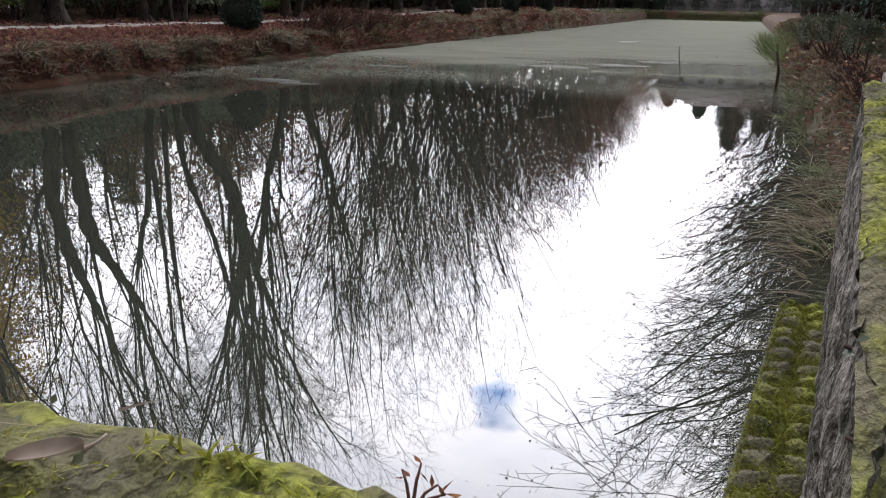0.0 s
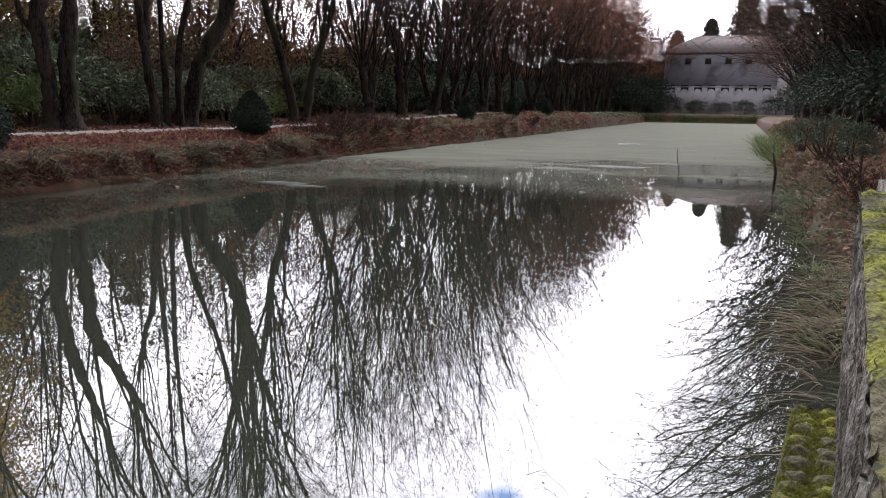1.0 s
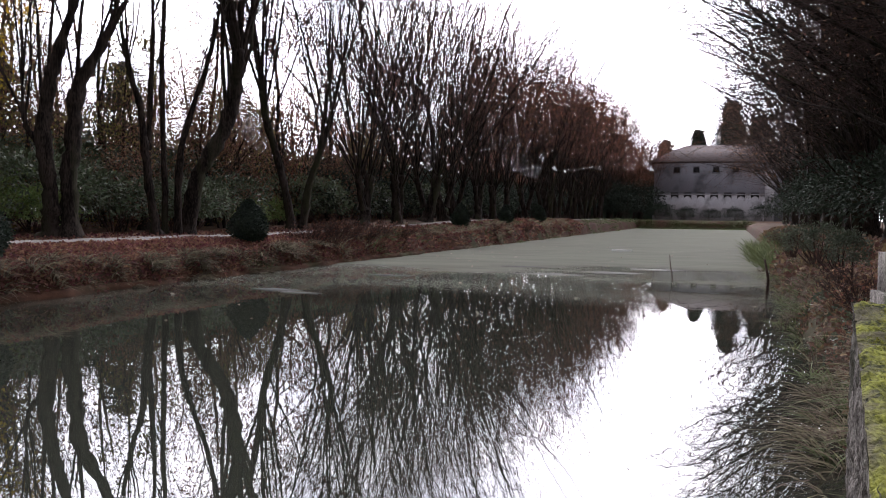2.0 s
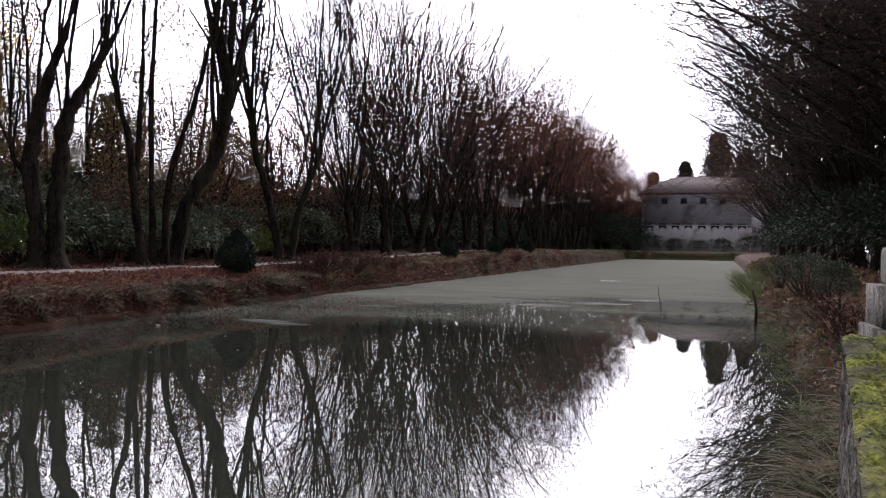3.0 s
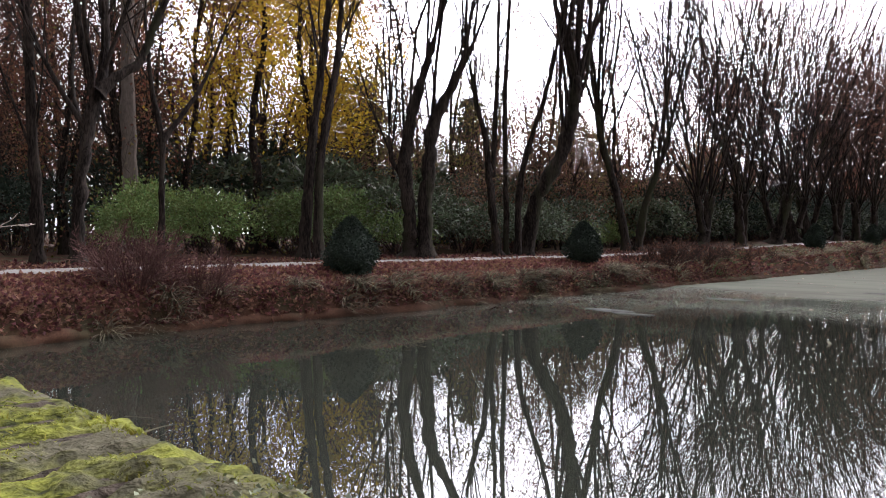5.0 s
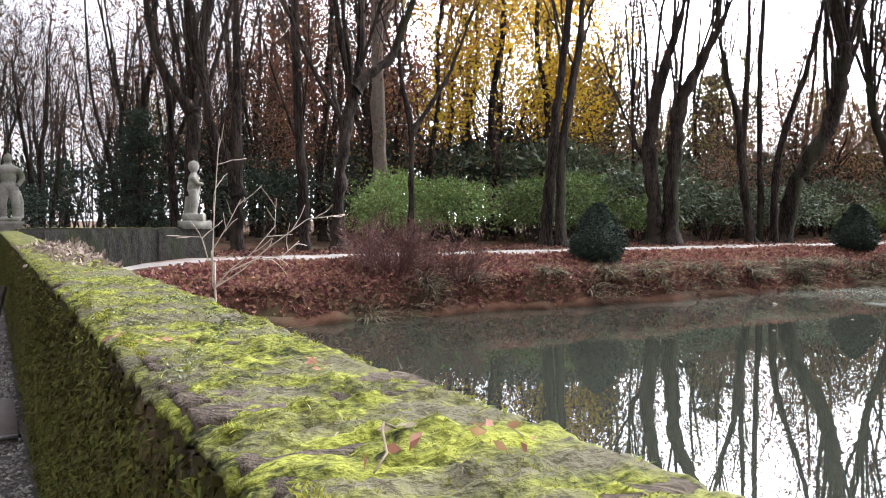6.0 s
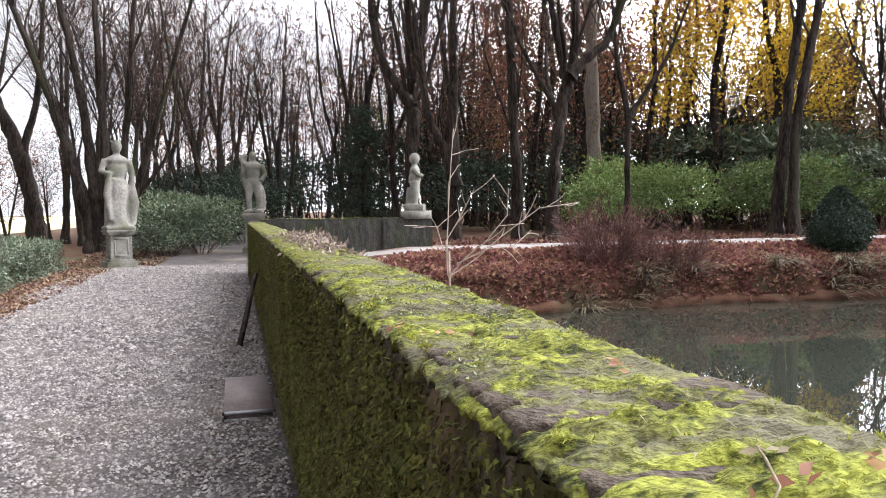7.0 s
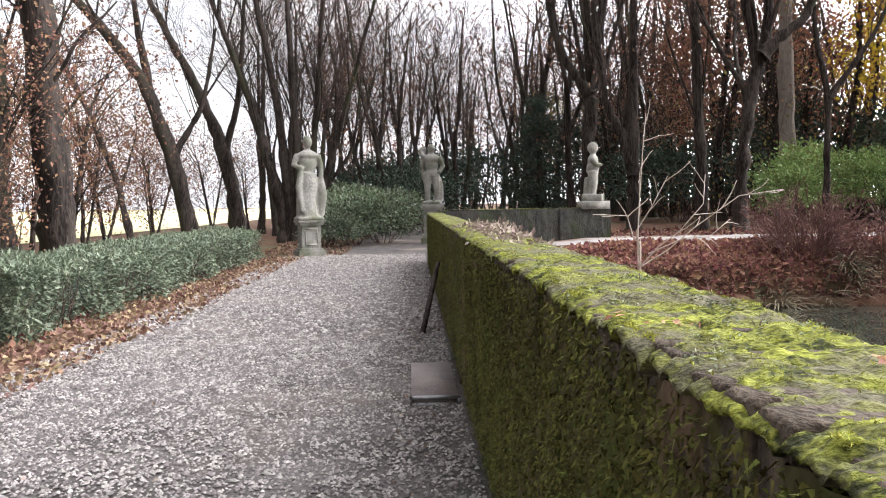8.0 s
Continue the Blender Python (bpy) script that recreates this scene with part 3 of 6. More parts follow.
bank_tree(ROW, 30.0, [[(0, 0, .26), (-.5, 2.7, .2), (-1.1, 4.6, .2), (-1.35, 6, .14)], [(.4, 0, .22), (.7, 2.1, .17), (1.2, 3.5, .15), (1.7, 5, .1)]], 15, "bare tree forked low into a V of two trunks", shoots=12, shoot_len=(7.8, 14.6), lean=.32, leaf=BR, leaf_n=300, shoot_r=.07, kids=(11, 6, 2))
bank_tree(ROW, 12.7, [[(0, 0, .2), (.15, 2.35, .14), (.38, 4.6, .14), (.6, 6.2, .11), (.7, 8, .07)], [(.41, 0, .18), (.38, 2.35, .13), (.7, 4.6, .13), (.9, 5.4, .11), (1.05, 8, .06)]], 16, "pair of straight grey-brown trunks growing close together", shoots=11, shoot_len=(6.24, 11.4), lean=.55, leaf=LEAFRUST, leaf_n=900, ends=.4, shoot_r=.06)
bank_tree(-18.6, 9.15, [[(0, 0, .12), (0, 1.6, .09), (.03, 3.2, .09), (-.25, 4.4, .07), (-.4, 6.4, .04)], [(.03, 3.1, .08), (.5, 3.8, .07), (1.0, 4.6, .05), (1.6, 6.2, .03)]], 17, "thin bare tree forking into slender rising limbs", shoots=6, shoot_len=(3.25, 6.5), lean=.7, leaf=BR, leaf_n=160, ends=.5, shoot_r=.035)
bank_tree(-18.4, 7.0, [[(0, 0, .25), (0, .95, .19), (.06, 1.85, .17), (.19, 2.85, .18), (.32, 3.6, .2), (.44, 4.2, .2)], [(.44, 4.0, .14), (.9, 4.5, .12), (1.35, 4.8, .11), (1.6, 5.5, .1), (2.3, 7.4, .06)], [(.48, 4.1, .14), (.6, 5.2, .12), (.6, 6.2, .1), (.7, 9, .05)], [(.35, 4.0, .12), (.1, 5.2, .1), (-.1, 6.5, .08), (-.4, 9, .04)]], 18, "gnarled pollard with a dark leaning trunk and heavy limbs", shoots=6, shoot_len=(4.55, 8.45), lean=.6, leaf=LEAFRUST, leaf_n=500, ends=.5, shoot_r=.06)
bank_tree(-19.3, 6.45, [[(0, 0, .2), (0, 1.5, .15), (-.14, 3.6, .14), (-.2, 6, .12), (-.2, 9, .06)]], 19, "upright bare tree with a grey-brown trunk", shoots=14, shoot_len=(3.25, 6.5), lean=.5, leaf=BR, leaf_n=200, ends=.35)
bank_tree(-19.6, 4.85, [[(0, 0, .22), (0, .9, .17), (0, 1.5, .17), (-.22, 2.4, .14), (-.6, 3.0, .12), (-.8, 4.2, .1), (-1.0, 6, .05)], [(.03, 1.4, .15), (0, 3.6, .13), (0, 5.7, .1), (.05, 9, .05)]], 20, "bare tree with a kinked trunk and side limb", shoots=8, shoot_len=(3.9, 7.15), lean=.5, leaf=BR, leaf_n=200, ends=.45)
bank_tree(-24.5, 11.0, [[(0, 0, .36), (.05, 3, .29), (-.05, 7, .24), (.1, 12, .1)]], 21, "large pale smooth-barked tree in the wood", shoots=12, shoot_len=(5.2, 7.8), lean=.7, bark=BARKPALE, ends=.4)
bank_tree(-21.5, 4.15, [[(0, 0, .27), (0, 1.6, .2), (.05, 3.2, .21), (.07, 3.8, .22)], [(.05, 3.6, .15), (-.5, 4.4, .13), (-.95, 5.5, .1), (-1.2, 8, .05)], [(.05, 3.6, .15), (.3, 5.2, .13), (.6, 7, .1), (.8, 10, .05)], [(.05, 3.7, .13), (0, 5.5, .12), (-.1, 9, .06)]], 22, "dark pollard with many heavy upright limbs", shoots=7, shoot_len=(3.9, 7.8), lean=.6, leaf=BR, leaf_n=200, ends=.4, shoot_r=.07)
bank_tree(-22.5, 26.5, [[(0, 0, .2), (.2, 4, .16), (.4, 9, .1), (.4, 13, .05)]], 23, "bare tree standing behind the footpath", shoots=18, shoot_len=(3.9, 7.8), lean=.6, leaf=BR, leaf_n=500, ends=.3, shoot_r=.05)

# the avenue that goes on along the bank: a few shapes, repeated
AVE = "autumn pollard with russet twigs and a few brown leaves"
stems_a = [[(0, 0, 0, .3), (.05, .4, 1.4, .22), (.1, .7, 2.7, .24)], [(.05, -.1, .9, .16), (0, -.55, 2.6, .17)]]
stems_b = [[(0, 0, 0, .32), (0, -.15, 1.5, .24), (0, -.5, 2.9, .27)], [(0, .3, 0, .2), (0, .6, 2.9, .17)]]
ave_a = tree("tree", stems_a, 31, AVE, at=(ROW, 37.2, gz(ROW, 38)), shoots=14, shoot_len=(11, 18), lean=.62, leaf=LEAFRUST, leaf_n=4200, leaf_size=.085, kids=(9, 5, 2), shoot_r=.05, twig=TWIGRED, group="avenue trees")
ave_b = tree("tree", stems_b, 32, AVE, at=(ROW, 41.9, gz(ROW, 42.5)), shoots=14, shoot_len=(11, 18), lean=.62, leaf=LEAFRUST, leaf_n=4200, leaf_size=.085, kids=(9, 5, 2), shoot_r=.05, twig=TWIGRED, group="avenue trees")
far_a = tree("tree", stems_a, 33, AVE, at=(ROW, 58.0, gz(ROW, 58)), shoots=14, shoot_len=(9, 15), lean=.66, leaf=LEAFRUST, leaf_n=3600, leaf_size=.15, kids=(10, 6), shoot_r=.05, twig=TWIGRED, group="avenue trees")
far_b = tree("tree", stems_b, 34, AVE, at=(ROW, 62.5, gz(ROW, 62)), shoots=14, shoot_len=(9, 15), lean=.66, leaf=LEAFRUST, leaf_n=3600, leaf_size=.15, kids=(10, 6), shoot_r=.05, twig=TWIGRED, group="avenue trees")
rng = np.random.default_rng(5)
for y in (46.0, 50.2, 54.0):
    copy_thing((ave_a, ave_b)[int(y) % 2], pose(ROW + rng.uniform(-.4, .4), y, gz(ROW, y), 0, 0, rng.uniform(0, 360)) @ Matrix.Scale(1.1, 4))
y = 67.0
while y < 150:
    x = ROW + rng.uniform(-.6, .8)
    copy_thing((far_a, far_b)[int(rng.integers(2))], pose(x, y, gz(ROW, y), 0, 0, rng.uniform(0, 360)) @ Matrix.Scale(1.05 + min(.2, (y - 60) * .004), 4))
    y += rng.uniform(4.6, 6.4)
for k in range(17):
    y = 54 + 5.0 * k
    copy_thing((far_a, far_b)[k % 2], pose(-25.5 - 3.5 * (k * 7 % 4), y, .4, 0, 0, k * 67 % 360) @ Matrix.Scale(.72 + .06 * (k * 5 % 6), 4))
for x, y in ((-13.5, 150), (-11.5, 158), (-15, 160), (-9, 168)):
    copy_thing(far_a, pose(x, y, .3, 0, 0, rng.uniform(0, 360)) @ Matrix.Scale(1.1, 4))

# the row on the other bank
REACH = "dark bare tree with long arching branches"
right_a = tree("tree", [[(0, 0, 0, .33), (0, .1, 1.6, .25), (-.1, .3, 3.0, .28)], [(.3, .2, 0, .24), (.35, .3, 3.2, .2)]], 48, REACH, at=(5.4, 23.0, gz(5.6, 24)), shoots=26, shoot_len=(6, 10.5), lean=1.3, leaf=LEAFBROWN, leaf_n=3200, leaf_size=.07, kids=(14, 6, 3), rise=-.012, shoot_r=.055, group="reaching trees")
right_b = tree("tree", [[(0, 0, 0, .3), (0, .1, 1.8, .25), (-.1, -.1, 3.3, .26)]], 47, REACH, at=(5.6, 29.5, gz(5.9, 30)), shoots=26, shoot_len=(6, 10.5), lean=1.3, leaf=LEAFBROWN, leaf_n=3200, leaf_size=.07, kids=(14, 6, 3), rise=-.012, shoot_r=.055, group="reaching trees")
right_c = tree("tree", [[(0, 0, 0, .34), (0, .1, 1.8, .28), (-.1, -.1, 3.3, .3)]], 43, REACH, at=(6.3, 43.0, gz(6, 43)), shoots=26, shoot_len=(8, 13), lean=1.15, leaf=LEAFBROWN, leaf_n=2500, leaf_size=.13, kids=(12, 7), rise=-.01, shoot_r=.08, group="reaching trees")
for ob, x, y in ((right_b, 5.2, 17.5), (right_a, 5.6, 12.2), (right_a, 7.5, 20.0), (right_a, 5.9, 35.5), (right_b, 6.2, 39), (right_c, 6.6, 50), (right_c, 7.0, 58), (right_c, 7.3, 68), (right_c, 7.8, 80), (right_c, 8.2, 94), (right_c, 8.6, 110)):
    copy_thing(ob, pose(x, y, gz(x, y), 0, 0, rng.uniform(0, 360)) @ Matrix.Scale(rng.uniform(.95, 1.2), 4))

# the wood behind: slim forest trees
wood_a = tree("tree", [[(0, 0, 0, .17), (.15, .1, 2.5, .13), (-.1, .5, 5, .11), (.3, .9, 7, .07), (.2, .6, 10, .03)], [(-.05, .3, 3.4, .08), (-.7, -.3, 5.5, .06), (-1.1, -.9, 9, .03)]], 51, "slim bare woodland tree", at=(-28, 24, .3), shoots=13, shoot_len=(2, 5.5), lean=1.1, ends=.05, leaf=LEAFBROWN, leaf_n=700, leaf_size=.11, kids=(6, 4), rise=.0, shoot_r=.03, group="wood")
wood_b = tree("tree", [[(0, 0, 0, .13), (-.1, .3, 2.5, .11), (-.5, .2, 5, .08), (-.3, .9, 9, .03)], [(.1, 0, .2, .1), (.6, -.4, 3, .08), (.8, -1.2, 6, .06), (1.5, -1.5, 10, .03)]], 52, "slim bare woodland tree with two stems", at=(-26, 28, .3), shoots=13, shoot_len=(2, 5), lean=1.0, ends=.05, leaf=LEAFBROWN, leaf_n=700, leaf_size=.11, kids=(6, 4), rise=.0, shoot_r=.03, group="wood")
wood_c = tree("tree", [[(0, 0, 0, .2), (.15, .35, 2.4, .15), (-.15, .1, 5, .12), (.35, .5, 8, .09), (.3, .2, 11, .04)]], 53, "woodland tree with thinning golden autumn leaves", at=(-25.0, 15.8, .3), shoots=20, shoot_len=(2.5, 5.5), lean=1.1, ends=.2, leaf=LEAFGOLD, leaf_n=6500, leaf_size=.17, kids=(7, 5), group="golden trees")
for x, y, r in ((-30, 18.0, 40), (-27, 20.5, 130), (-25.5, 19, 200), (-32, 24, 10)):
    copy_thing(wood_c, pose(x, y, .3, 0, 0, r))
wood_d = tree("tree", [[(0, 0, 0, .18), (.2, -.25, 2.6, .13), (-.1, .2, 5, .1), (.4, .1, 7.5, .07), (.2, .5, 10, .04)]], 54, "woodland tree with rust-brown leaves", at=(-24, 33, .4), shoots=20, shoot_len=(2, 5), lean=1.1, ends=.15, leaf=LEAFRUST, leaf_n=4200, leaf_size=.14, kids=(7, 5), group="rust trees")
for x, y in ((-27, 10), (-33, 22), (-23, 44), (-25, 60), (-26, 14), (-22, 36.5), (-29, 25), (-35, 12), (-23, 52), (-24, 68), (-23, 77), (-25, 86), (-23, 95), (-24, 104), (-22, 113), (-21, 122), (-20, 131), (-14, 146), (-12.5, 140), (-17, 150)):
    copy_thing(wood_d, pose(x, y, .4, 0, 0, rng.uniform(0, 360)))
for x, y in ((-38, 14), (-40, 18), (-37, 21), (-42, 25), (-40, 10), (-44, 21), (-36, 27), (-33, 13), (-46, 14)):
    copy_thing(wood_d, pose(x, y, .3, 0, 0, x * y % 360) @ Matrix.Scale(1.35, 4))
for k in range(46):
    x, y = -26 - 30 * rng.random() ** 1.2, rng.uniform(0, 60)
    if k > 28:
        x, y = rng.uniform(-62, -32), rng.uniform(-5, 22)
    if x < -40 or not (-1 < y < 8.5 or 24 < y < 34):
        copy_thing((wood_a, wood_b)[int(rng.integers(2))], pose(x, y, .35, 0, 0, rng.uniform(0, 360)))
for x, y in ((-30, 7.5), (-33, 9.5), (-36, 6), (-39, 11), (-29.5, 5.4), (-35, 4.2), (-28, 13), (-29, 16), (-31, 21), (-27.5, 27), (-30, 29), (-27, 32), (-25, 37), (-24, 41), (-28, 39), (-25, 44)):
    copy_thing((wood_a, wood_b)[int(-x + y) % 2], pose(x, y, .35, 0, 0, x * 41 % 360))
for k in range(12):
    x, y = rng.uniform(9, 18), rng.uniform(6, 70)
    copy_thing((wood_a, wood_b, wood_d)[int(rng.integers(3))], pose(x, y, .3, 0, 0, rng.uniform(0, 360)))
for k in range(8):
    copy_thing((wood_a, wood_b)[int(rng.integers(2))], pose(rng.uniform(4, 30), rng.uniform(-30, -6), 0, 0, 0, rng.uniform(0, 360)))


young = tree("tree", [[(0, 0, 0, .08), (.1, .05, 2.5, .06), (-.1, .2, 5, .045), (.1, .3, 7.5, .02)]], 55, "young woodland tree with olive autumn leaves", at=(-24.5, 27.5, .3), shoots=26, shoot_len=(1.5, 3.2), lean=1.5, ends=.0, leaf=LEAFOLIVE, leaf_n=3000, leaf_size=.13, kids=(7, 4), rise=-.01, shoot_r=.018, group="young trees")
young_rust = tree("tree", [[(0, 0, 0, .07), (-.1, .15, 2.5, .055), (.1, .1, 5, .04), (0, .3, 7, .02)]], 56, "young woodland tree with brown autumn leaves", at=(-23.5, 31.5, .3), shoots=26, shoot_len=(1.5, 3.2), lean=1.5, ends=.0, leaf=LEAFBROWN, leaf_n=3000, leaf_size=.12, kids=(7, 4), rise=-.01, shoot_r=.018, group="young trees")
for k in range(36):
    x, y = -22.8 - 15 * rng.random(), 20 + 40 * rng.random()
    if k > 25:
        x, y = -30 - 20 * rng.random(), 4 + 11 * rng.random()
    copy_thing((young, young_rust)[int(rng.random() < .5)], pose(x, y, .3, 0, 0, rng.uniform(0, 360)) @ Matrix.Scale(rng.uniform(.55, .9), 4))
for k in range(10):
    copy_thing((wood_a, wood_b)[k % 2], pose(-34 - 1.7 * k, 4.5 + (k * 37 % 11), .3, 0, 0, k * 83 % 360) @ Matrix.Scale(1.15, 4))


def far_woods():
    """Stems and leaf haze of the deep wood, too far to tell apart."""
    r = np.random.default_rng(90)
    h, n = Heap(), 420
    x, y = r.uniform(-95, -46, n), r.uniform(-8, 150, n)
    for a, b, ln, lean in zip(x, y, r.uniform(7, 17, n), r.normal(size=(n, 2)) * .8):
        p = np.array([(a + lean[0] * k / 5, b + lean[1] * k / 5 * 1.5, ln * k / 5) for k in range(6)]) + np.cumsum(r.normal(size=(6, 3)) * (.16, .22, 0), 0)
        h.tube(p, [.10, .08, .065, .05, .03, .012], 3, False)
        for k in (2, 3, 4):
            q = p[k] + r.normal(size=3) * (1.0, 1.0, .3) + np.array([0, 0, r.uniform(1.2, 3)])
            h.tube([p[k], (p[k] + q) / 2 + r.normal(size=3) * .25, q], [.035, .02, .008], 3, False)
    tagged(new("far_wood_stems", h.mesh("far_wood_stems", BARK)), "dense far stems of the bare wood", "wood", kind="stuff")
    for mat, n, lab in ((LEAFBROWN, 20000, "thin brown leaf haze of the far wood"), (TWIG, 80000, "fine grey-brown twig haze of the far wood")):
        h = Heap()
        c = np.stack([r.uniform(-95, -46, n), np.where(r.random(n) < .6, r.uniform(-8, 40, n), r.uniform(40, 150, n)), 13 * r.random(n) ** .8 + 1], 1)
        if mat is TWIG:
            h.blades(c, r.normal(size=(n, 3)) + np.array([0, 0, 1.2]), r.uniform(.8, 2.6, n), r.uniform(.010, .024, n), r, .2, 1)
        else:
            h.leaves(c, .3, r, slim=.6)
        tagged(new("far_wood_haze", h.mesh("far_wood_haze", mat)), lab, "wood", kind="stuff")


def understorey():
    """Thin leafy undergrowth between the trunks of the wood, thinning upwards."""
    r = np.random.default_rng(93)
    for mat, n, size, lab in ((LEAFBROWN, 30000, .12, "brown leaves of the wood's undergrowth"), (LEAFRUST, 22000, .12, "russet leaves of the wood's undergrowth"), (LEAFOLIVE, 24000, .13, "olive and yellow leaves of the wood's undergrowth")):
        x, y = -22.5 - 22 * r.random(n) ** 1.2, 8.5 + 60 * r.random(n)
        z = .5 + np.where(y < 22, 9.0, 6.5) * r.random(n) ** 1.5
        keep = np.array([wobble(a * .8, b * .8, c * 1.2 + size * 400 + n * .01, .55, 3) for a, b, c in zip(x, y, z)]) > .02
        h = Heap()
        h.leaves(np.stack([x, y, z], 1)[keep], size, r, slim=.6)
        tagged(new("undergrowth_leaf_cover", h.mesh("undergrowth_leaf_cover", mat)), lab, "undergrowth", kind="stuff")
    h, n = Heap(), 26000
    c = np.stack([-22.5 - 22 * r.random(n), 8.5 + 60 * r.random(n), .3 + 7 * r.random(n) ** 1.3], 1)
    h.blades(c, r.normal(size=(n, 3)) + np.array([0, 0, .9]), r.uniform(.5, 1.6, n), r.uniform(.008, .018, n), r, .3, 2)
    tagged(new("undergrowth_twig_cover", h.mesh("undergrowth_twig_cover", TWIG)), "fine bare twigs of the wood's undergrowth", "undergrowth", kind="stuff")


def thicket_edge():
    """The dense evergreen edge that closes the wood low down, far behind the avenue."""
    h = Heap()
    line = [(-36.0, y) for y in np.arange(34, 150, 1.2)] + [(x, 152.0) for x in np.arange(-36, -10.5, 1.2)]
    rows = []
    for i, (x, y) in enumerate(line):
        tall = 4.2 + 5.5 * step(80, 135, y) + 1.6 * wobble(x, y, 2, .16, 4) + .9 * wobble(x, y, 5, .9, 3)
        rows.append([(x + (1.1 * wobble(x, y + z, z, .5, 3) + .5 * wobble(x, y, z * 2, 1.7, 2)) * (1 if i < 97 else .2), y + (0 if i < 97 else .9 * wobble(x, y + z, z, .5, 3)), z) for z in np.linspace(-.3, tall, 16)])
    h.grid(np.array(rows))
    tagged(new("backdrop", h.mesh("backdrop", LEAFDARK)), "dark evergreen thicket closing the far wood", "thicket", kind="structure")


far_woods()
understorey()
thicket_edge()

# left of the gravel walk
tree("tree", [[(0, 0, 0, .32), (0, -.1, 1.6, .27), (-.1, -.3, 4, .25), (-.1, -.45, 9, .2)], [(.2, -1.0, 0, .26), (.2, -1.0, 3, .22), (.1, -1.1, 8, .18)]], 61, "thick old tree trunk with deeply furrowed bark", at=(-14.9, -6.9, 0), shoots=9, shoot_len=(2, 4), lean=.9, leaf=LEAFBROWN, leaf_n=500, ends=.3, bark=BARK)
tree("tree", [[(0, 0, 0, .25), (-.1, -.5, 2.5, .21), (-.2, -1.5, 5.2, .17), (-.3, -3.3, 7.4, .13), (-.4, -5.5, 9.5, .07)], [(-.2, -1.1, 4.2, .12), (-.3, -1.5, 6.0, .09), (-.3, -1.8, 9.5, .04)], [(-.1, -.6, 2.7, .1), (-.3, .3, 4.2, .07), (-.4, .7, 6.5, .03)]], 62, "leaning bare tree at the field's edge", at=(-23.9, -7.0, 0), shoots=6, shoot_len=(2.5, 5), lean=.9, leaf=LEAFBROWN, leaf_n=260, ends=.3, shoot_r=.04)
tree("tree", [[(0, 0, 0, .26), (-.1, -.35, 2.5, .22), (-.2, -1.1, 4.7, .18), (-.3, -2.1, 6.7, .14), (-.4, -3.4, 9.2, .07)], [(-.15, -.5, 3.0, .13), (-.1, .1, 5.0, .1), (-.1, .4, 9, .05)]], 65, "dark bare tree leaning over the field's edge", at=(-28.0, -6.55, 0), shoots=7, shoot_len=(2.5, 5), lean=.9, leaf=LEAFBROWN, leaf_n=260, ends=.3, shoot_r=.04)
tree("tree", [[(0, 0, 0, .22), (0, -.1, 1.2, .19), (0, -.9, 4.2, .13), (0, -2.3, 8.2, .07)], [(0, .2, 0, .2), (0, .1, 2.2, .15), (0, -.3, 5.5, .11), (0, -1.0, 9, .06)], [(.1, .3, 0, .2), (.1, .5, 2.0, .15), (.1, .35, 5.0, .11), (.1, .2, 9, .06)], [(0, .6, 0, .16), (0, .9, 2.4, .12), (0, 1.2, 5.0, .09), (0, 1.5, 9, .05)], [(0, .8, 0, .15), (.1, 1.3, 1.8, .12), (.1, 2.0, 4.2, .09), (.1, 3.3, 8.5, .05)], [(0, 1.2, 1.6, .07), (0, 2.3, 3.0, .05), (0, 2.6, 5.5, .03)]], 66, "bare tree fanning into many dark stems", at=(-26.5, -4.75, 0), shoots=7, shoot_len=(2.5, 5), lean=.6, leaf=LEAFBROWN, leaf_n=400, ends=.3, shoot_r=.04)
tree("tree", [[(0, 0, 0, .1), (-.1, -.4, 2.0, .08), (-.2, -1.2, 4.0, .06), (-.3, -2.6, 6.5, .03)]], 67, "thin bare leaning tree beside the field", at=(-20.5, -7.6, 0), shoots=6, shoot_len=(1.5, 3), lean=.9, leaf=LEAFBROWN, leaf_n=160, ends=.3, shoot_r=.025)
clump = tree("tree", [[(0, 0, 0, .17), (.1, .15, 2, .13), (-.05, .1, 4, .11), (.15, .4, 6, .08), (.1, .5, 9, .04)], [(.4, -.5, 0, .14), (.7, -.7, 3, .1), (.8, -1.2, 5, .08), (1.3, -1.9, 8, .04)], [(-.4, .7, 0, .14), (-.5, 1.3, 3, .1), (-.6, 1.5, 5, .07), (-1.1, 2.4, 8, .03)]], 63, "bare tree with several upright stems", at=(-33, -5.6, 0), shoots=12, shoot_len=(3, 6), lean=.7, ends=.25, leaf=LEAFBROWN, leaf_n=300, kids=(7, 4, 2))
for x, y, r in ((-36, -7.4, 70), (-39, -4.4, 160), (-42, -7, 220), (-46, -3.5, 300), (-50, -6, 110), (-44, -1, 140), (-40, 1.5, 30), (-48, 2, 250), (-37, -1.0, 200)):
    copy_thing(clump, pose(x, y, 0, 0, 0, r))
scrub = tree("tree", [[(0, 0, 0, .06), (.1, .2, 1.4, .05), (.1, .5, 3.0, .03)], [(.1, 0, 0, .05), (.3, -.4, 1.5, .04), (.5, -.9, 3.2, .02)]], 64, "young hornbeam keeping thin brown leaves", at=(-16.8, -8.4, 0), shoots=12, shoot_len=(1, 2.2), lean=1.3, ends=.05, leaf=LEAFBROWN, leaf_n=2600, leaf_size=.085, kids=(7, 4), shoot_r=.02, rise=0, group="hornbeam scrub")
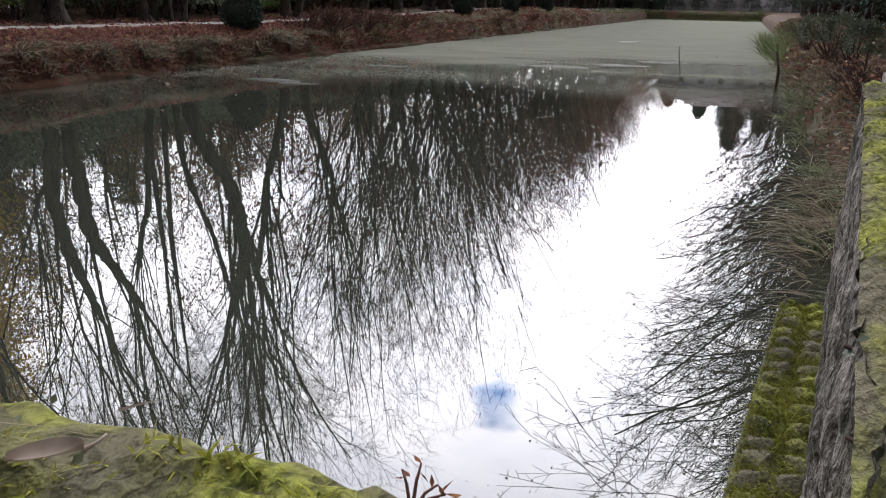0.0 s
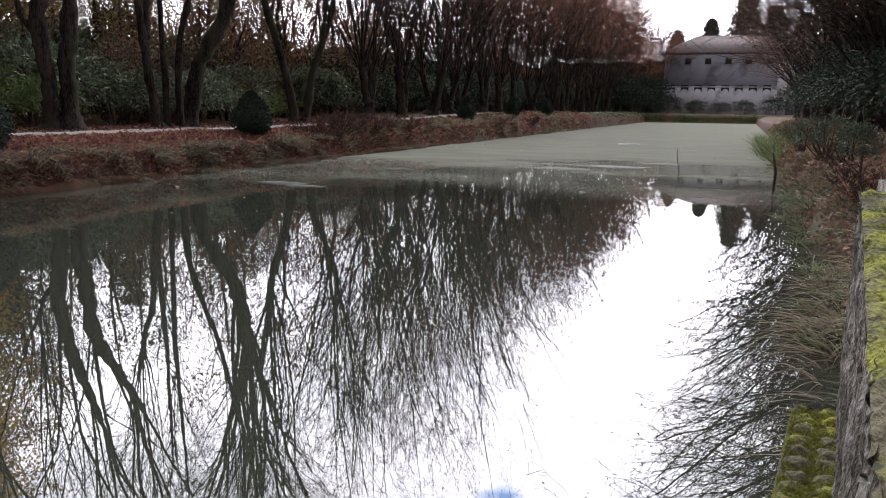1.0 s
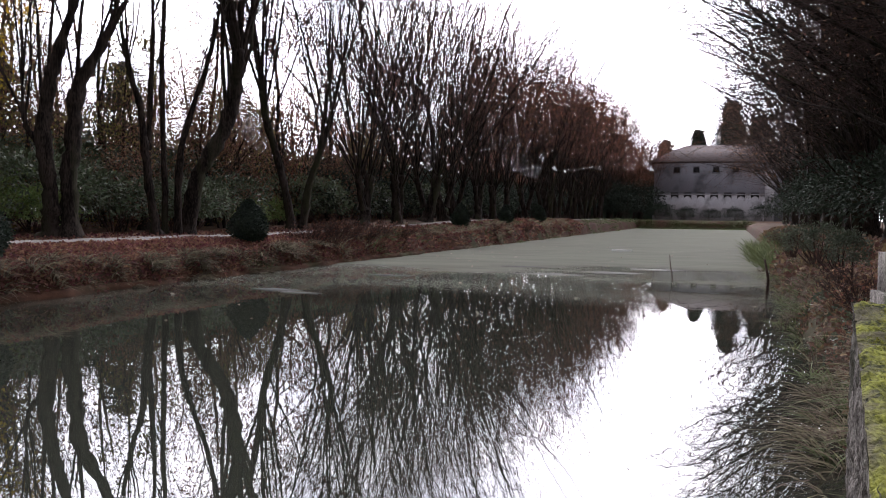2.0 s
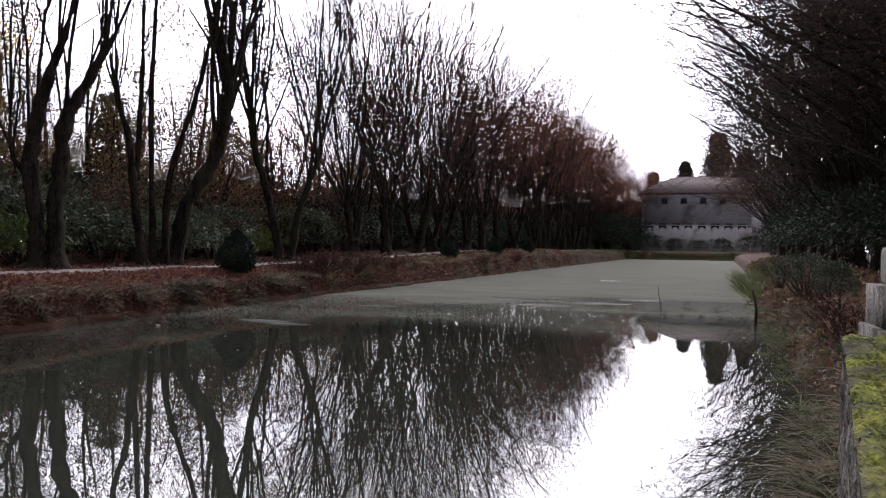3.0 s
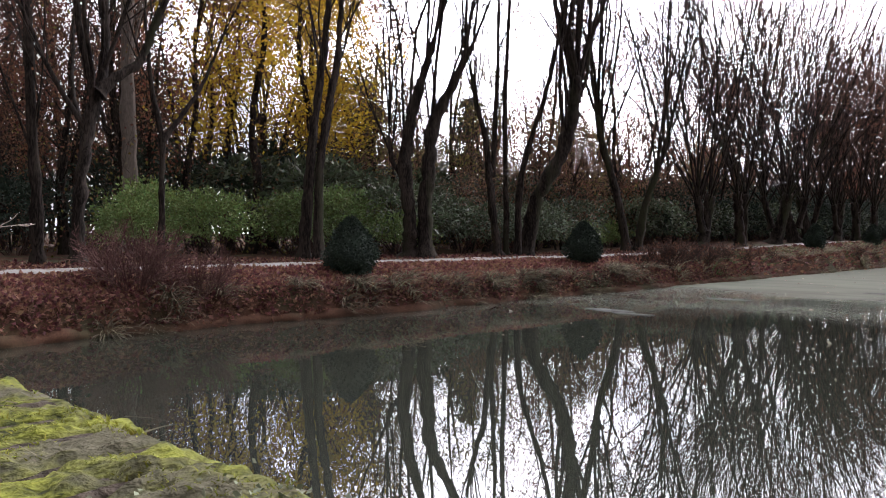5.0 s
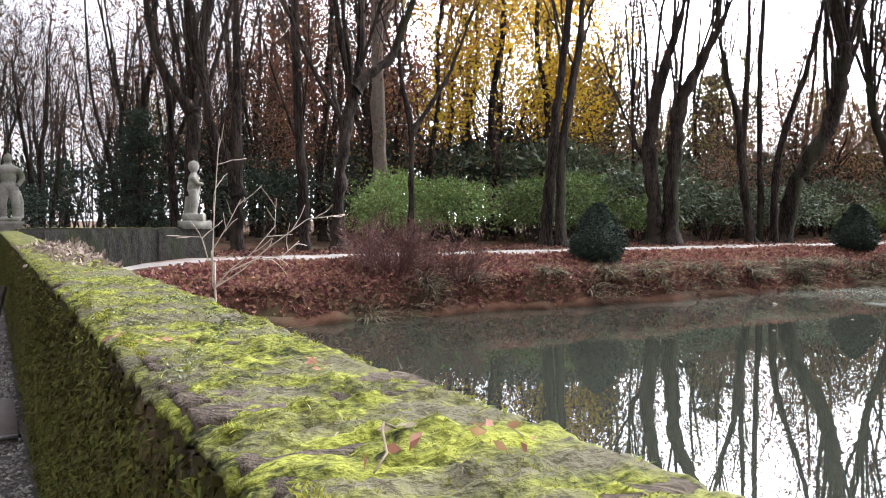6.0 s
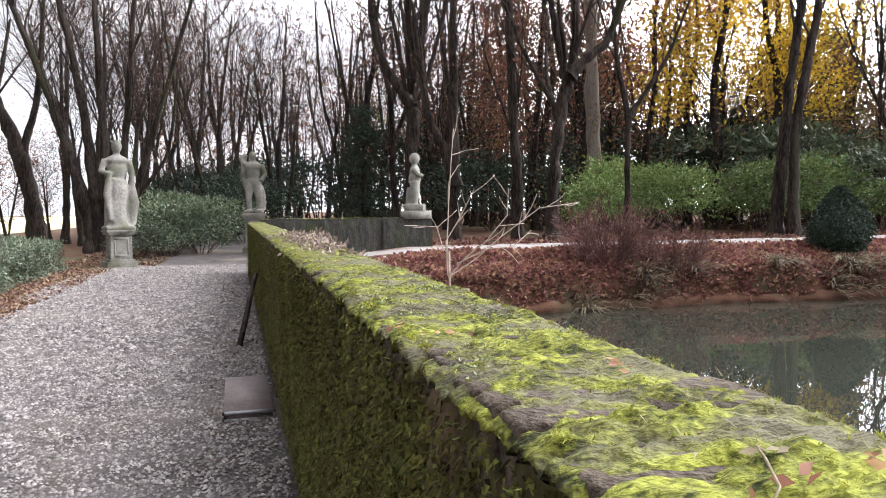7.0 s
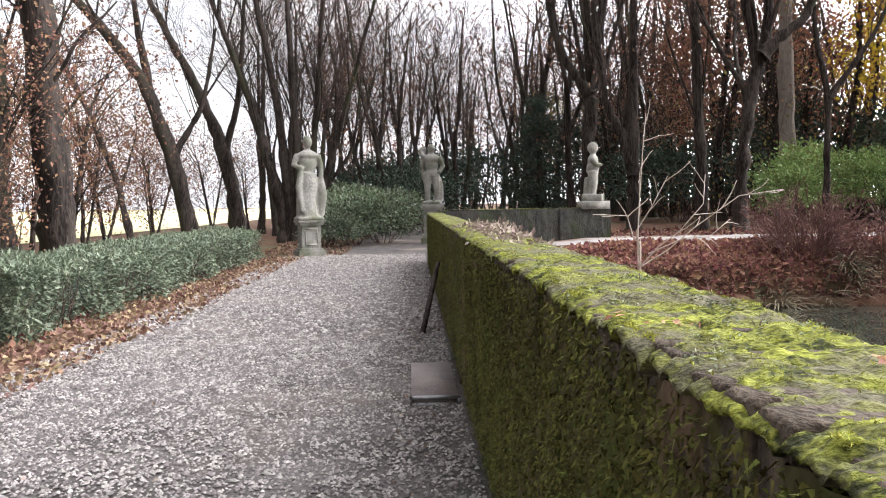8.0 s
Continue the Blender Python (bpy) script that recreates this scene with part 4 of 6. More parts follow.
for x, y, r in ((-19.5, -8.8, 40), (-22, -9.5, 120), (-25, -10, 200), (-28, -9.5, 280), (-13.2, -7.2, 330), (-14.2, -8.6, 70), (-31, -10.5, 150), (-20.5, -11.5, 10), (-34, -9, 220), (-39, -8.5, 260), (-21.5, 24, 70), (-22.5, 27, 190), (-21.8, 31, 300), (-23, 33.5, 20), (-22.4, 38, 130), (-24.5, 21, 240), (-25.5, 26, 310), (-22, 43, 60)):
    copy_thing(scrub, pose(x, y, 0, 0, 0, r) @ Matrix.Scale(.8 + (r % 7) * .08, 4))


# ---- the mossy garden walls ----
def moss_height(x, y, seed=0.0):
    """How far moss stands over the brick at a place on a wall's top; below zero it is bare."""
    big = wobble(x + seed, y * 1.6, 7.0, 3.6, 4)
    small = wobble(x, y, 2.0 + seed, 42.0, 3)
    joint = abs(((WALL_X1 - .04 - x) / 0.0775 + 0.5 + 0.12 * wobble(x, y * 3, 5, 4, 2)) % 1.0 - 0.5) * 2
    slit = max(0.0, joint - 0.72) / 0.28 * max(0.0, 0.55 + 1.1 * wobble(x * 2, y * 2, 9, 3.0, 2))
    pad = 0.010 * max(0.0, wobble(x, y * 1.3, 21.0 + seed, 9.0, 3)) ** 0.7
    bare = 0.0045 * math.exp(-((x + 1.3) / 0.45) ** 2)
    return 0.0065 * (big + 0.72) + pad + 0.008 * small - 0.016 * slit - bare


def top_moss(name, parent, x0, x1, y0, y1, z, fine, seed=0.0, slant=0.0):
    """Cushions of moss over the coping bricks, rising and sinking."""
    nx, ny = max(4, int(abs(x1 - x0) / fine)), max(8, int(abs(y1 - y0) / (fine * 0.8)))
    xs, ys = np.linspace(x0, x1, nx), np.linspace(y0, y1, ny)
    rows = []
    for x in xs:
        row = []
        for j, y in enumerate(ys):
            edge = min(j, ny - 1 - j) / (ny * 0.14)
            hgt = moss_height(x, y, seed)
            worn = 0.012 + 0.014 * max(0.0, wobble(x * 2, y, 11.0 + seed, 5.0, 2))
            row.append((x + slant * y, y, z + hgt - worn * max(0.0, 1 - edge) ** 1.5))
        lip = 0.006 * wobble(x * 1.5, z, 4.0 + seed, 14.0, 3)
        drop = 0.012 + 0.016 * wobble(x, z, 6.0 + seed, 9.0, 2)
        (ax, ay, az), (bx, by, bz) = row[0], row[-1]
        row = [(ax, ay + 0.02, az - drop), (ax, ay - 0.003 - lip * .6, az - drop * 0.6), (ax, ay - 0.004 - lip * .6, az - 0.006)] + row + [(bx, by + 0.004 + lip * .6, bz - 0.006), (bx, by + 0.003 + lip * .6, bz - drop * 0.6), (bx, by - 0.02, bz - drop)]
        rows.append(row)
    h = Heap()
    h.grid(np.array(rows))
    part(name, h, MOSS, parent, "yellow-green cushions of moss", True, "stuff")


def moss_shoots(parent, x0, x1, y0, y1, z, count, seed):
    r = np.random.default_rng(seed)
    xs, ys = r.uniform(x0, x1, count), r.uniform(y0 + 0.01, y1 - 0.01, count)
    hs = np.array([moss_height(x, y) for x, y in zip(xs, ys)])
    pad = np.array([wobble(x, y * 1.3, 21.0, 9.0, 3) for x, y in zip(xs, ys)])
    keep = (hs > 0.0) & (pad > 0.02)
    xs, ys, hs = xs[keep], ys[keep], hs[keep]
    k = len(xs)
    ways = r.normal(size=(k, 3)) * 0.6 + np.array([0, 0, 1.0])
    h = Heap()
    h.blades(np.stack([xs, ys, z + hs - 0.004], 1), ways, r.uniform(0.005, 0.011, k), r.uniform(0.0015, 0.003, k), r, bend=0.4, segs=2)
    part("moss_fringe", h, MOSSBLADE, parent, kind="stuff")


def face_moss(parent, a, c, z0, z1, out, fine, count, seed, mat=None):
    """Dark moss and dead ivy in hanging streaks on a wall's upright face from a to c."""
    r = np.random.default_rng(seed)
    a, c, out = np.array(a, float), np.array(c, float), np.array(out, float)
    ln = np.linalg.norm(c - a)
    nx, nz = max(4, int(ln / fine)), int((z1 - z0) / fine)
    rows = []
    for i in range(nx + 1):
        p = a + (c - a) * i / nx
        row = []
        for j in range(nz + 1):
            z = z0 + (z1 - z0) * j / nz
            d = 0.004 + 0.012 * wobble(i * fine * 2.2, z * 0.8, seed, 3.0, 4) + 0.022 * wobble(i * fine * 1.9, z * .3, seed, 13.0, 4) + 0.010 * wobble(i * fine, z * .7, seed, 40.0, 2)
            q = p + out * max(d, -0.03)
            row.append((q[0], q[1], z))
        rows.append(row)
    h = Heap()
    h.grid(np.array(rows))
    part("face", h, mat or WALLFACE, parent, "brick face under dark moss and dead creeper", True)
    t = r.uniform(0, 1, count)
    z = z0 + (z1 - z0) * r.uniform(0.02, 1.0, count) ** 0.8
    patch = np.array([wobble(x * ln * 2.0, zz * 0.7, 5 + seed, 2.2, 3) for x, zz in zip(t, z)])
    keep = patch > -0.8
    t, z = t[keep], z[keep]
    k = len(t)
    root = a + (c - a) * t[:, None] + out * r.uniform(0.0, 0.035, (k, 1))
    root[:, 2] = z
    ways = np.array([0, 0, -1.0]) + out * 0.5 + r.normal(size=(k, 3)) * 0.8
    h = Heap()
    h.blades(root, ways, r.uniform(0.006, 0.018, k), r.uniform(0.004, 0.009, k), r, bend=0.0, segs=1)
    part("creeper", h, MOSSDARK, parent, kind="stuff")


def brick_mesh(rng, name="brick", length=0.135, width=0.066, tall=0.11):
    """One worn brick, its edges chipped."""
    h = Heap()
    l, w, t, c = length / 2, width / 2, tall, 0.004
    v = [(-w, -l, 0), (w, -l, 0), (w, l, 0), (-w, l, 0), (-w, -l, t - c), (w, -l, t - c), (w, l, t - c), (-w, l, t - c), (-w + c, -l + c, t), (w - c, -l + c, t), (w - c, l - c, t), (-w + c, l - c, t)]
    v = np.array(v) + rng.uniform(-0.003, 0.003, (12, 3))
    h.add(v, [(0, 1, 5, 4), (1, 2, 6, 5), (2, 3, 7, 6), (3, 0, 4, 7), (4, 5, 9, 8), (5, 6, 10, 9), (6, 7, 11, 10), (7, 4, 8, 11), (8, 9, 10, 11)])
    return h.mesh(name, BRICK)


def wall_core(parent, x0, x1, y0, y1, z0, z1, mat, name="core"):
    h = Heap()
    h.box(x0, x1, y0, y1, z0, z1)
    part(name, h, mat, parent)


front_wall = thing("wall_south", label="low brick garden wall thickly grown over with moss", category="wall", kind="structure")
wall_core(front_wall, WALL_X0 + .02, WALL_X1 - .02, WALL_Y0 + 0.06, -0.06, -0.95, WALL_H - 0.075, WALLFACE)
face_moss(front_wall, (-5.0, WALL_Y0 + .015, 0), (WALL_X1, WALL_Y0 + .015, 0), -0.02, WALL_H - 0.03, (0, -1, 0), 0.012, 62000, 1)
face_moss(front_wall, (WALL_X0, WALL_Y0 + .015, 0), (-5.0, WALL_Y0 + .015, 0), -0.02, WALL_H - 0.03, (0, -1, 0), 0.035, 42000, 2)
face_moss(front_wall, (WALL_X1, -0.015, 0), (WALL_X0, -0.015, 0), -0.5, WALL_H - 0.03, (0, 1, 0), 0.06, 6000, 3)
top_moss("moss", front_wall, -3.2, WALL_X1, WALL_Y0 - .005, 0.01, WALL_H, 0.0085)
top_moss("moss", front_wall, WALL_X0, -3.2, WALL_Y0 - .005, 0.01, WALL_H, 0.022)
moss_shoots(front_wall, -2.6, WALL_X1, WALL_Y0, 0, WALL_H, 80000, 4)
moss_shoots(front_wall, -6.5, -2.6, WALL_Y0, 0, WALL_H, 30000, 5)

west_wall = thing("wall_west", label="dark mossy brick return wall at the pond's corner", category="wall", kind="structure")
wall_core(west_wall, -16.05, -15.75, 0.0, 3.25, -0.95, 1.06, WETWALL)
top_moss("moss", west_wall, -16.07, -15.73, -0.05, 3.27, 1.062, 0.03, 3.0)
wall_core(west_wall, -16.08, -15.70, 2.3, 3.28, -0.95, 1.045, WETWALL, "end_pier")
face_moss(west_wall, (-15.73, 0.0, 0), (-15.73, 2.3, 0), -0.5, 1.04, (1, 0, 0), 0.04, 900, 6, WETWALL)
face_moss(west_wall, (-15.685, 2.29, 0), (-15.685, 3.29, 0), -0.5, 1.04, (1, 0, 0), 0.04, 300, 7, WETWALL)

east_wall = thing("wall_east", label="weathered return wall with a mossy top and foot ledge", category="wall", kind="structure")
h = Heap()
rows = []
for i in range(190):
    y = 0.0 + 2.3 * i / 189
    rows.append([(0.045 + 0.14 * y - 0.012 * wobble(y * 2, z, 1, 5, 4) - 0.008 * wobble(y * 2, z * .9, 1, 20, 4), y, z) for z in np.linspace(-0.6, 0.985, 130)])
h.grid(np.array(rows))
part("face", h, STONEFACE, east_wall, "grey weathered stone and mortar face", True)
h = Heap()
h.add([(x + .14 * y, y, z) for x in (.09, .40) for y in (0.0, 2.28) for z in (-.95, .97)], [(0, 1, 3, 2), (4, 6, 7, 5), (0, 4, 5, 1), (2, 3, 7, 6), (0, 2, 6, 4), (1, 5, 7, 3)])
part("core", h, STONEFACE, east_wall)
top_moss("moss", east_wall, 0.04, 0.40, 0.0, 2.30, 0.985, 0.010, 9.0, .14)
rows = []
for x in np.linspace(-.08, .065, 22):
    row = []
    for y in np.linspace(0, 1.98, 260):
        lump = abs(math.sin(math.pi * (y / .072 + .2 * wobble(x, y, 3, 6, 2)))) ** .5 * abs(math.sin(math.pi * (x + .08) / .0725)) ** .4
        row.append((x + .14 * y, y, .392 + .024 * lump + .012 * wobble(x, y, 8, 22, 3) - .03 * max(0, (-.065 - x) / .015)))
    rows.append(row)
h = Heap()
h.grid(np.array(rows))
part("ledge_moss", h, MOSS, east_wall, "thick yellow-green moss over ledge bricks", True, "stuff")
h = Heap()
h.add([(x + .14 * y, y, z) for x in (-.06, .09) for y in (0.0, 1.96) for z in (-.9, .39)], [(0, 1, 3, 2), (4, 6, 7, 5), (0, 4, 5, 1), (2, 3, 7, 6), (0, 2, 6, 4), (1, 5, 7, 3)])
part("ledge", h, STONEFACE, east_wall)
r = np.random.default_rng(77)
h = Heap()
k = 15000
yy, xx = r.uniform(0.0, 1.97, k), r.uniform(-.07, .06, k)
h.blades(np.stack([xx + .14 * yy, yy, np.full(k, 0.405)], 1), r.normal(size=(k, 3)) * 0.6 + np.array([0, 0, 1.0]), r.uniform(.01, .025, k), r.uniform(.002, .004, k), r, .5, 2)
xx = r.uniform(0.06, 0.39, k)
h.blades(np.stack([xx + .14 * yy, yy, np.full(k, 0.985)], 1), r.normal(size=(k, 3)) * 0.6 + np.array([0, 0, 1.0]), r.uniform(.01, .022, k), r.uniform(.002, .004, k), r, .5, 2)
part("moss_fringe", h, MOSSBLADE, east_wall, kind="stuff")


# ---- statues ----
def statue(name, label, at, turn, height, limbs, size=0.022):
    """A carved figure as one mesh: rounded masses melted together."""
    h = Heap()
    for kind, *v in limbs:
        if kind == "ball":
            (x, y, z), (a, b, c) = v
            n1, n2 = 10, 14
            ring = [(x + a * math.sin(math.pi * i / n1) * math.cos(2 * math.pi * j / n2), y + b * math.sin(math.pi * i / n1) * math.sin(2 * math.pi * j / n2), z + c * math.cos(math.pi * i / n1)) for i in range(n1 + 1) for j in range(n2)]
            h.add(ring, [(i * n2 + j, (i + 1) * n2 + j, (i + 1) * n2 + (j + 1) % n2, i * n2 + (j + 1) % n2) for i in range(n1) for j in range(n2)])
        elif kind == "limb":
            pts, rad = v
            h.tube(pts, rad, 10)
            h.f.append(np.array([list(range(9, -1, -1))]) + h.count - 10 * len(pts))
        else:
            h.box(*v)
    ob = new(name, h.mesh(name, STONE))
    ob.matrix_basis = pose(*at, 0, 0, turn) @ Matrix.Scale(height, 4)
    rm = ob.modifiers.new("melt", "REMESH")
    rm.mode, rm.voxel_size, rm.use_smooth_shade = "VOXEL", size / 1.6, True
    sm = ob.modifiers.new("soften", "SMOOTH")
    sm.factor, sm.iterations = 0.6, 4
    return tagged(ob, label, "statue")


ROBED = [("box", -.16, .16, -.14, .14, 0, .04), ("limb", [(-.02, 0, .03), (-.03, 0, .25), (-.01, 0, .45), (0, 0, .56)], [.13, .115, .12, .105]), ("limb", [(.1, .05, .03), (.1, .04, .2), (.06, .02, .42)], [.05, .05, .06]),
         ("ball", (0, 0, .66), (.105, .08, .13)), ("ball", (0, -.01, .77), (.12, .075, .06)), ("limb", [(0, 0, .80), (0, -.01, .87)], [.04, .035]), ("ball", (.0, -.02, .925), (.058, .065, .075)),
         ("limb", [(-.12, 0, .78), (-.17, -.02, .65), (-.08, -.1, .6)], [.04, .036, .03]), ("limb", [(.12, 0, .78), (.16, .0, .64), (.15, -.04, .5)], [.04, .035, .03]), ("limb", [(.13, 0, .5), (.17, .03, .3), (.15, .04, .05)], [.06, .07, .05]), ("limb", [(-.1, -.08, .6), (-.13, -.08, .4), (-.1, -.1, .1)], [.03, .04, .03])]
NUDE = [("box", -.15, .15, -.13, .13, 0, .05), ("limb", [(-.07, 0, .05), (-.075, -.02, .26), (-.06, 0, .5)], [.04, .055, .075]), ("limb", [(.08, .03, .05), (.085, -.02, .26), (.06, 0, .5)], [.04, .055, .075]), ("ball", (0, 0, .52), (.12, .085, .08)),
        ("ball", (0, 0, .64), (.11, .08, .12)), ("ball", (0, 0, .76), (.14, .085, .09)), ("limb", [(0, 0, .8), (0, 0, .88)], [.05, .045]), ("ball", (0, -.01, .93), (.065, .07, .075)), ("limb", [(-.14, 0, .79), (-.2, .02, .9), (-.1, .05, .95)], [.045, .04, .04]),
        ("limb", [(.14, 0, .79), (.19, 0, .63), (.13, -.06, .52)], [.045, .04, .035]), ("limb", [(.12, .06, .05), (.13, .06, .3), (.1, .05, .45)], [.07, .06, .05]), ("limb", [(-.14, .05, .9), (-.17, .06, .6), (-.12, .05, .35)], [.04, .05, .03])]
CHILD = [("box", -.2, .2, -.17, .17, 0, .11), ("limb", [(-.06, 0, .1), (-.08, -.02, .3), (-.05, 0, .48)], [.055, .07, .09]), ("limb", [(.09, .03, .1), (.1, .0, .28), (.05, 0, .48)], [.055, .07, .09]), ("ball", (0, 0, .55), (.12, .11, .13)), ("ball", (0, 0, .68), (.12, .09, .1)),
         ("limb", [(0, 0, .74), (0, 0, .8)], [.05, .05]), ("ball", (-.01, 0, .89), (.09, .095, .1)), ("limb", [(-.11, 0, .71), (-.15, -.08, .6), (-.05, -.14, .6)], [.045, .04, .035]), ("limb", [(.11, 0, .71), (.14, .05, .58), (.1, .1, .48)], [.045, .04, .04]), ("limb", [(.05, .1, .1), (.06, .1, .4)], [.08, .05])]


def pedestal(at, turn, width, tall, label):
    top = thing("pedestal", at, turn, label, "pedestal")
    w = width / 2
    for name, x, z0, z1 in (("plinth", w * 1.28, 0, tall * .17), ("foot_moulding", w * 1.1, tall * .17, tall * .23), ("die", w * .92, tall * .23, tall * .86), ("cornice", w * 1.12, tall * .86, tall * .93), ("cap", w * 1.24, tall * .93, tall)):
        bm = bmesh.new()
        bmesh.ops.create_cube(bm, size=1, matrix=Matrix.Translation((0, 0, (z0 + z1) / 2)) @ Matrix.Diagonal((2 * x, 2 * x, z1 - z0, 1)))
        bmesh.ops.bevel(bm, geom=bm.edges[:], offset=0.012, segments=2, affect="EDGES")
        me = bpy.data.meshes.new(name)
        bm.to_mesh(me), bm.free()
        me.materials.append(STONE)
        new(name, me).parent = top
    for k in range(4):
        h = Heap()
        for a, b, c, d in ((-.62, -.5, .34, .76), (.5, .62, .34, .76), (-.62, .62, .30, .36), (-.62, .62, .74, .80)):
            h.box(a * w, b * w, -w * .965, -w * .90, c * tall, d * tall)
        fr = part("panel_frame", h, STONE, top)
        fr.rotation_euler = (0, 0, k * math.pi / 2)
    return top


pedestal((-19.1, -3.02, 0.0), 20, 0.50, 0.85, "carved grey stone pedestal with a panelled die")
statue("statue", "weathered grey stone statue of a robed figure", (-19.1, -3.02, 0.85), 110, 1.98, ROBED)
pedestal((-24.0, 0.02, 0.0), 0, 0.55, 1.18, "grey stone pedestal behind the mossy wall")
statue("statue", "weathered stone statue with a raised arm", (-24.0, 0.02, 1.18), 80, 1.78, NUDE)
h = Heap()
h.box(-16.12, -15.62, 2.72, 3.26, 1.04, 1.2)
tagged(new("plinth_block", h.mesh("plinth_block", STONE)), "low square stone block capping the wall's end", "stone block")
statue("statue", "small weathered stone statue of a cherub", (-15.86, 2.98, 1.2), 160, 1.17, CHILD)
h = Heap()
h.box(0.525, 1.0, 2.36, 2.88, 0.97, 1.11)
tagged(new("plinth_block", h.mesh("plinth_block", STONEFACE)), "low lichen-covered stone block at the wall's end", "stone block")
wall_core(east_wall, 0.50, 0.98, 2.28, 2.86, -0.9, 0.975, STONEFACE, "end_pier")
statue("statue", "small weathered stone statue on the wall's end", (0.76, 2.62, 1.11), -90, 1.17, CHILD)


# ---- shrubs, hedges and topiary ----
def leaf_cloud(heap, centre, radii, count, size, rng, lumps=0.25, slim=0.5, flat=0.0, shell=0.35):
    d = rng.normal(size=(count, 3))
    d /= np.linalg.norm(d, axis=1)[:, None]
    d[:, 2] = np.where(d[:, 2] < -0.55, -d[:, 2], d[:, 2])
    lump = np.array([wobble(p[0], p[1], p[2] + centre[0], 1.9, 3) for p in d])
    reach = (1 + lumps * lump) * (1 - shell * rng.random(count) ** 2)
    heap.leaves(np.array(centre) + d * np.array(radii) * reach[:, None], size, rng, slim=slim, up=d * 0.9)


def shrub(name, at, radii, leaf, label, count=1600, size=0.09, seed=1, lumps=0.3, slim=0.5, category="shrub", group="", parts=3, core=True):
    rng = np.random.default_rng(seed)
    top = thing(name, at, rng.uniform(0, 360), label, category, group)
    lv, st = Heap(), Heap()
    for i in range(parts):
        c = (rng.normal() * radii[0] * .3, rng.normal() * radii[1] * .3, radii[2] * rng.uniform(.85, 1.1)) if parts > 1 else (0, 0, radii[2])
        s = rng.uniform(.65, .9) if parts > 1 else 1.0
        leaf_cloud(lv, c, np.array(radii) * s, count // parts, size, rng, lumps, slim)
    for i in range(14):
        a = rng.uniform(0, 2 * math.pi)
        st.tube(curve_pts((0.1 * math.cos(a), 0.1 * math.sin(a), -.1), (math.cos(a) * .5 * radii[0], math.sin(a) * .5 * radii[1], radii[2]), radii[2] * 1.7, 5, rng, 0, .15), np.linspace(.018, .004, 6), 4, False)
    part("stem", st, TWIG, top, kind="stuff")
    part("foliage", lv, leaf, top, kind="stuff")
    return top


def topiary(at, width, tall, seed, label):
    rng = np.random.default_rng(seed)
    top = thing("topiary_bush", at, 0, label, "bush", "topiary bushes")
    core = Heap()
    prof = [(0.06, -.05), (0.32, .10), (.45, .26), (.46, .42), (.37, .60), (.26, .77), (.13, .92), (.04, 1.0)]
    lathe(core, [(r * width * .9, z * tall) for r, z in prof], 14)
    part("core", core, LEAFDARK, top, smooth=True)
    n = 5200
    t = rng.uniform(0.03, 1.0, n)
    rr = np.interp(t, [z for _, z in prof] + [1.02], [r for r, _ in prof] + [0.0]) * width * (0.84 + 0.3 * rng.random(n) ** 1.5)
    a = rng.uniform(0, 2 * math.pi, n)
    lump = 1 + 0.08 * np.sin(a * 3 + t * 9)
    d = np.stack([np.cos(a), np.sin(a), t - .3], 1)
    lv = Heap()
    lv.leaves(np.stack([np.cos(a) * rr * lump, np.sin(a) * rr * lump, t * tall], 1), 0.075, rng, slim=.45, up=d * .9)
    part("foliage", lv, LEAFDARK, top, kind="stuff")


for y, z, w, seed in ((10.6, .26, 1.15, 1), (19.6, .36, 1.12, 2), (39.8, .62, 1.0, 3), (49.5, .75, 1.0, 4), (59.8, .85, 1.0, 5)):
    topiary((-12.95, y, z), w, 1.24 if y > 15 else 1.28, seed, "dark clipped evergreen bush tapering to a point")

GREENBUSH = "bushy light green shrub under the trees"
bush = shrub("shrub", (-21.0, 12.2, .4), (1.5, 1.5, 1.15), LEAFGREEN, GREENBUSH, 5600, .105, 10, .6, group="green shrubs")
for x, y, s in ((-21.2, 9.6, 1.05), (-20.6, 14.8, .95), (-21.3, 17.2, 1.0), (-20.8, 19.4, .85), (-23, 11, 1.2), (-23.5, 16.5, 1.0), (-21.5, 33, .9), (-22, 36, 1.0), (-24, 30, 1.2)):
    copy_thing(bush, pose(x, y, .4, 0, 0, x * 97 % 360) @ Matrix.Scale(s * (.78 + .09 * (int(y * 10) % 6)), 4))
laurel = shrub("shrub", (-20.3, 25.6, .5), (1.7, 1.7, 1.15), LEAFLAUREL, "glossy broad-leaved laurel shrub at the wood's edge", 3200, .17, 11, .4, slim=.42, group="laurels")
for x, y, s in ((-20.8, 22.8, 1.0), (-21.5, 28.5, 1.2), (-22, 20.5, 1.35), (-24.5, 24.5, 1.9), (-25, 19, 1.9), (-25.5, 29, 1.8), (-23, 40, 1.5), (-23, 47, 1.5), (-23, 55, 1.6), (-23, 64, 1.6), (-23, 75, 1.6)):
    copy_thing(laurel, pose(x, y, .5, 0, 0, y * 53 % 360) @ Matrix.Scale(s, 4))
darkbush = shrub("shrub", (-27, 8.5, .3), (2.4, 2.4, 1.6), LEAFDARK, "dark evergreen thicket in the wood", 3600, .16, 12, .4, group="dark thickets")
for k in range(24):
    x, y = -22.6 - .5 * (k % 3), 40 + 4.2 * k
    copy_thing(darkbush, pose(x, y, float(land(x, y)) - .2, 0, 0, k * 71 % 360) @ Matrix.Scale(.95 + .06 * (k * 37 % 10) + .012 * k, 4))
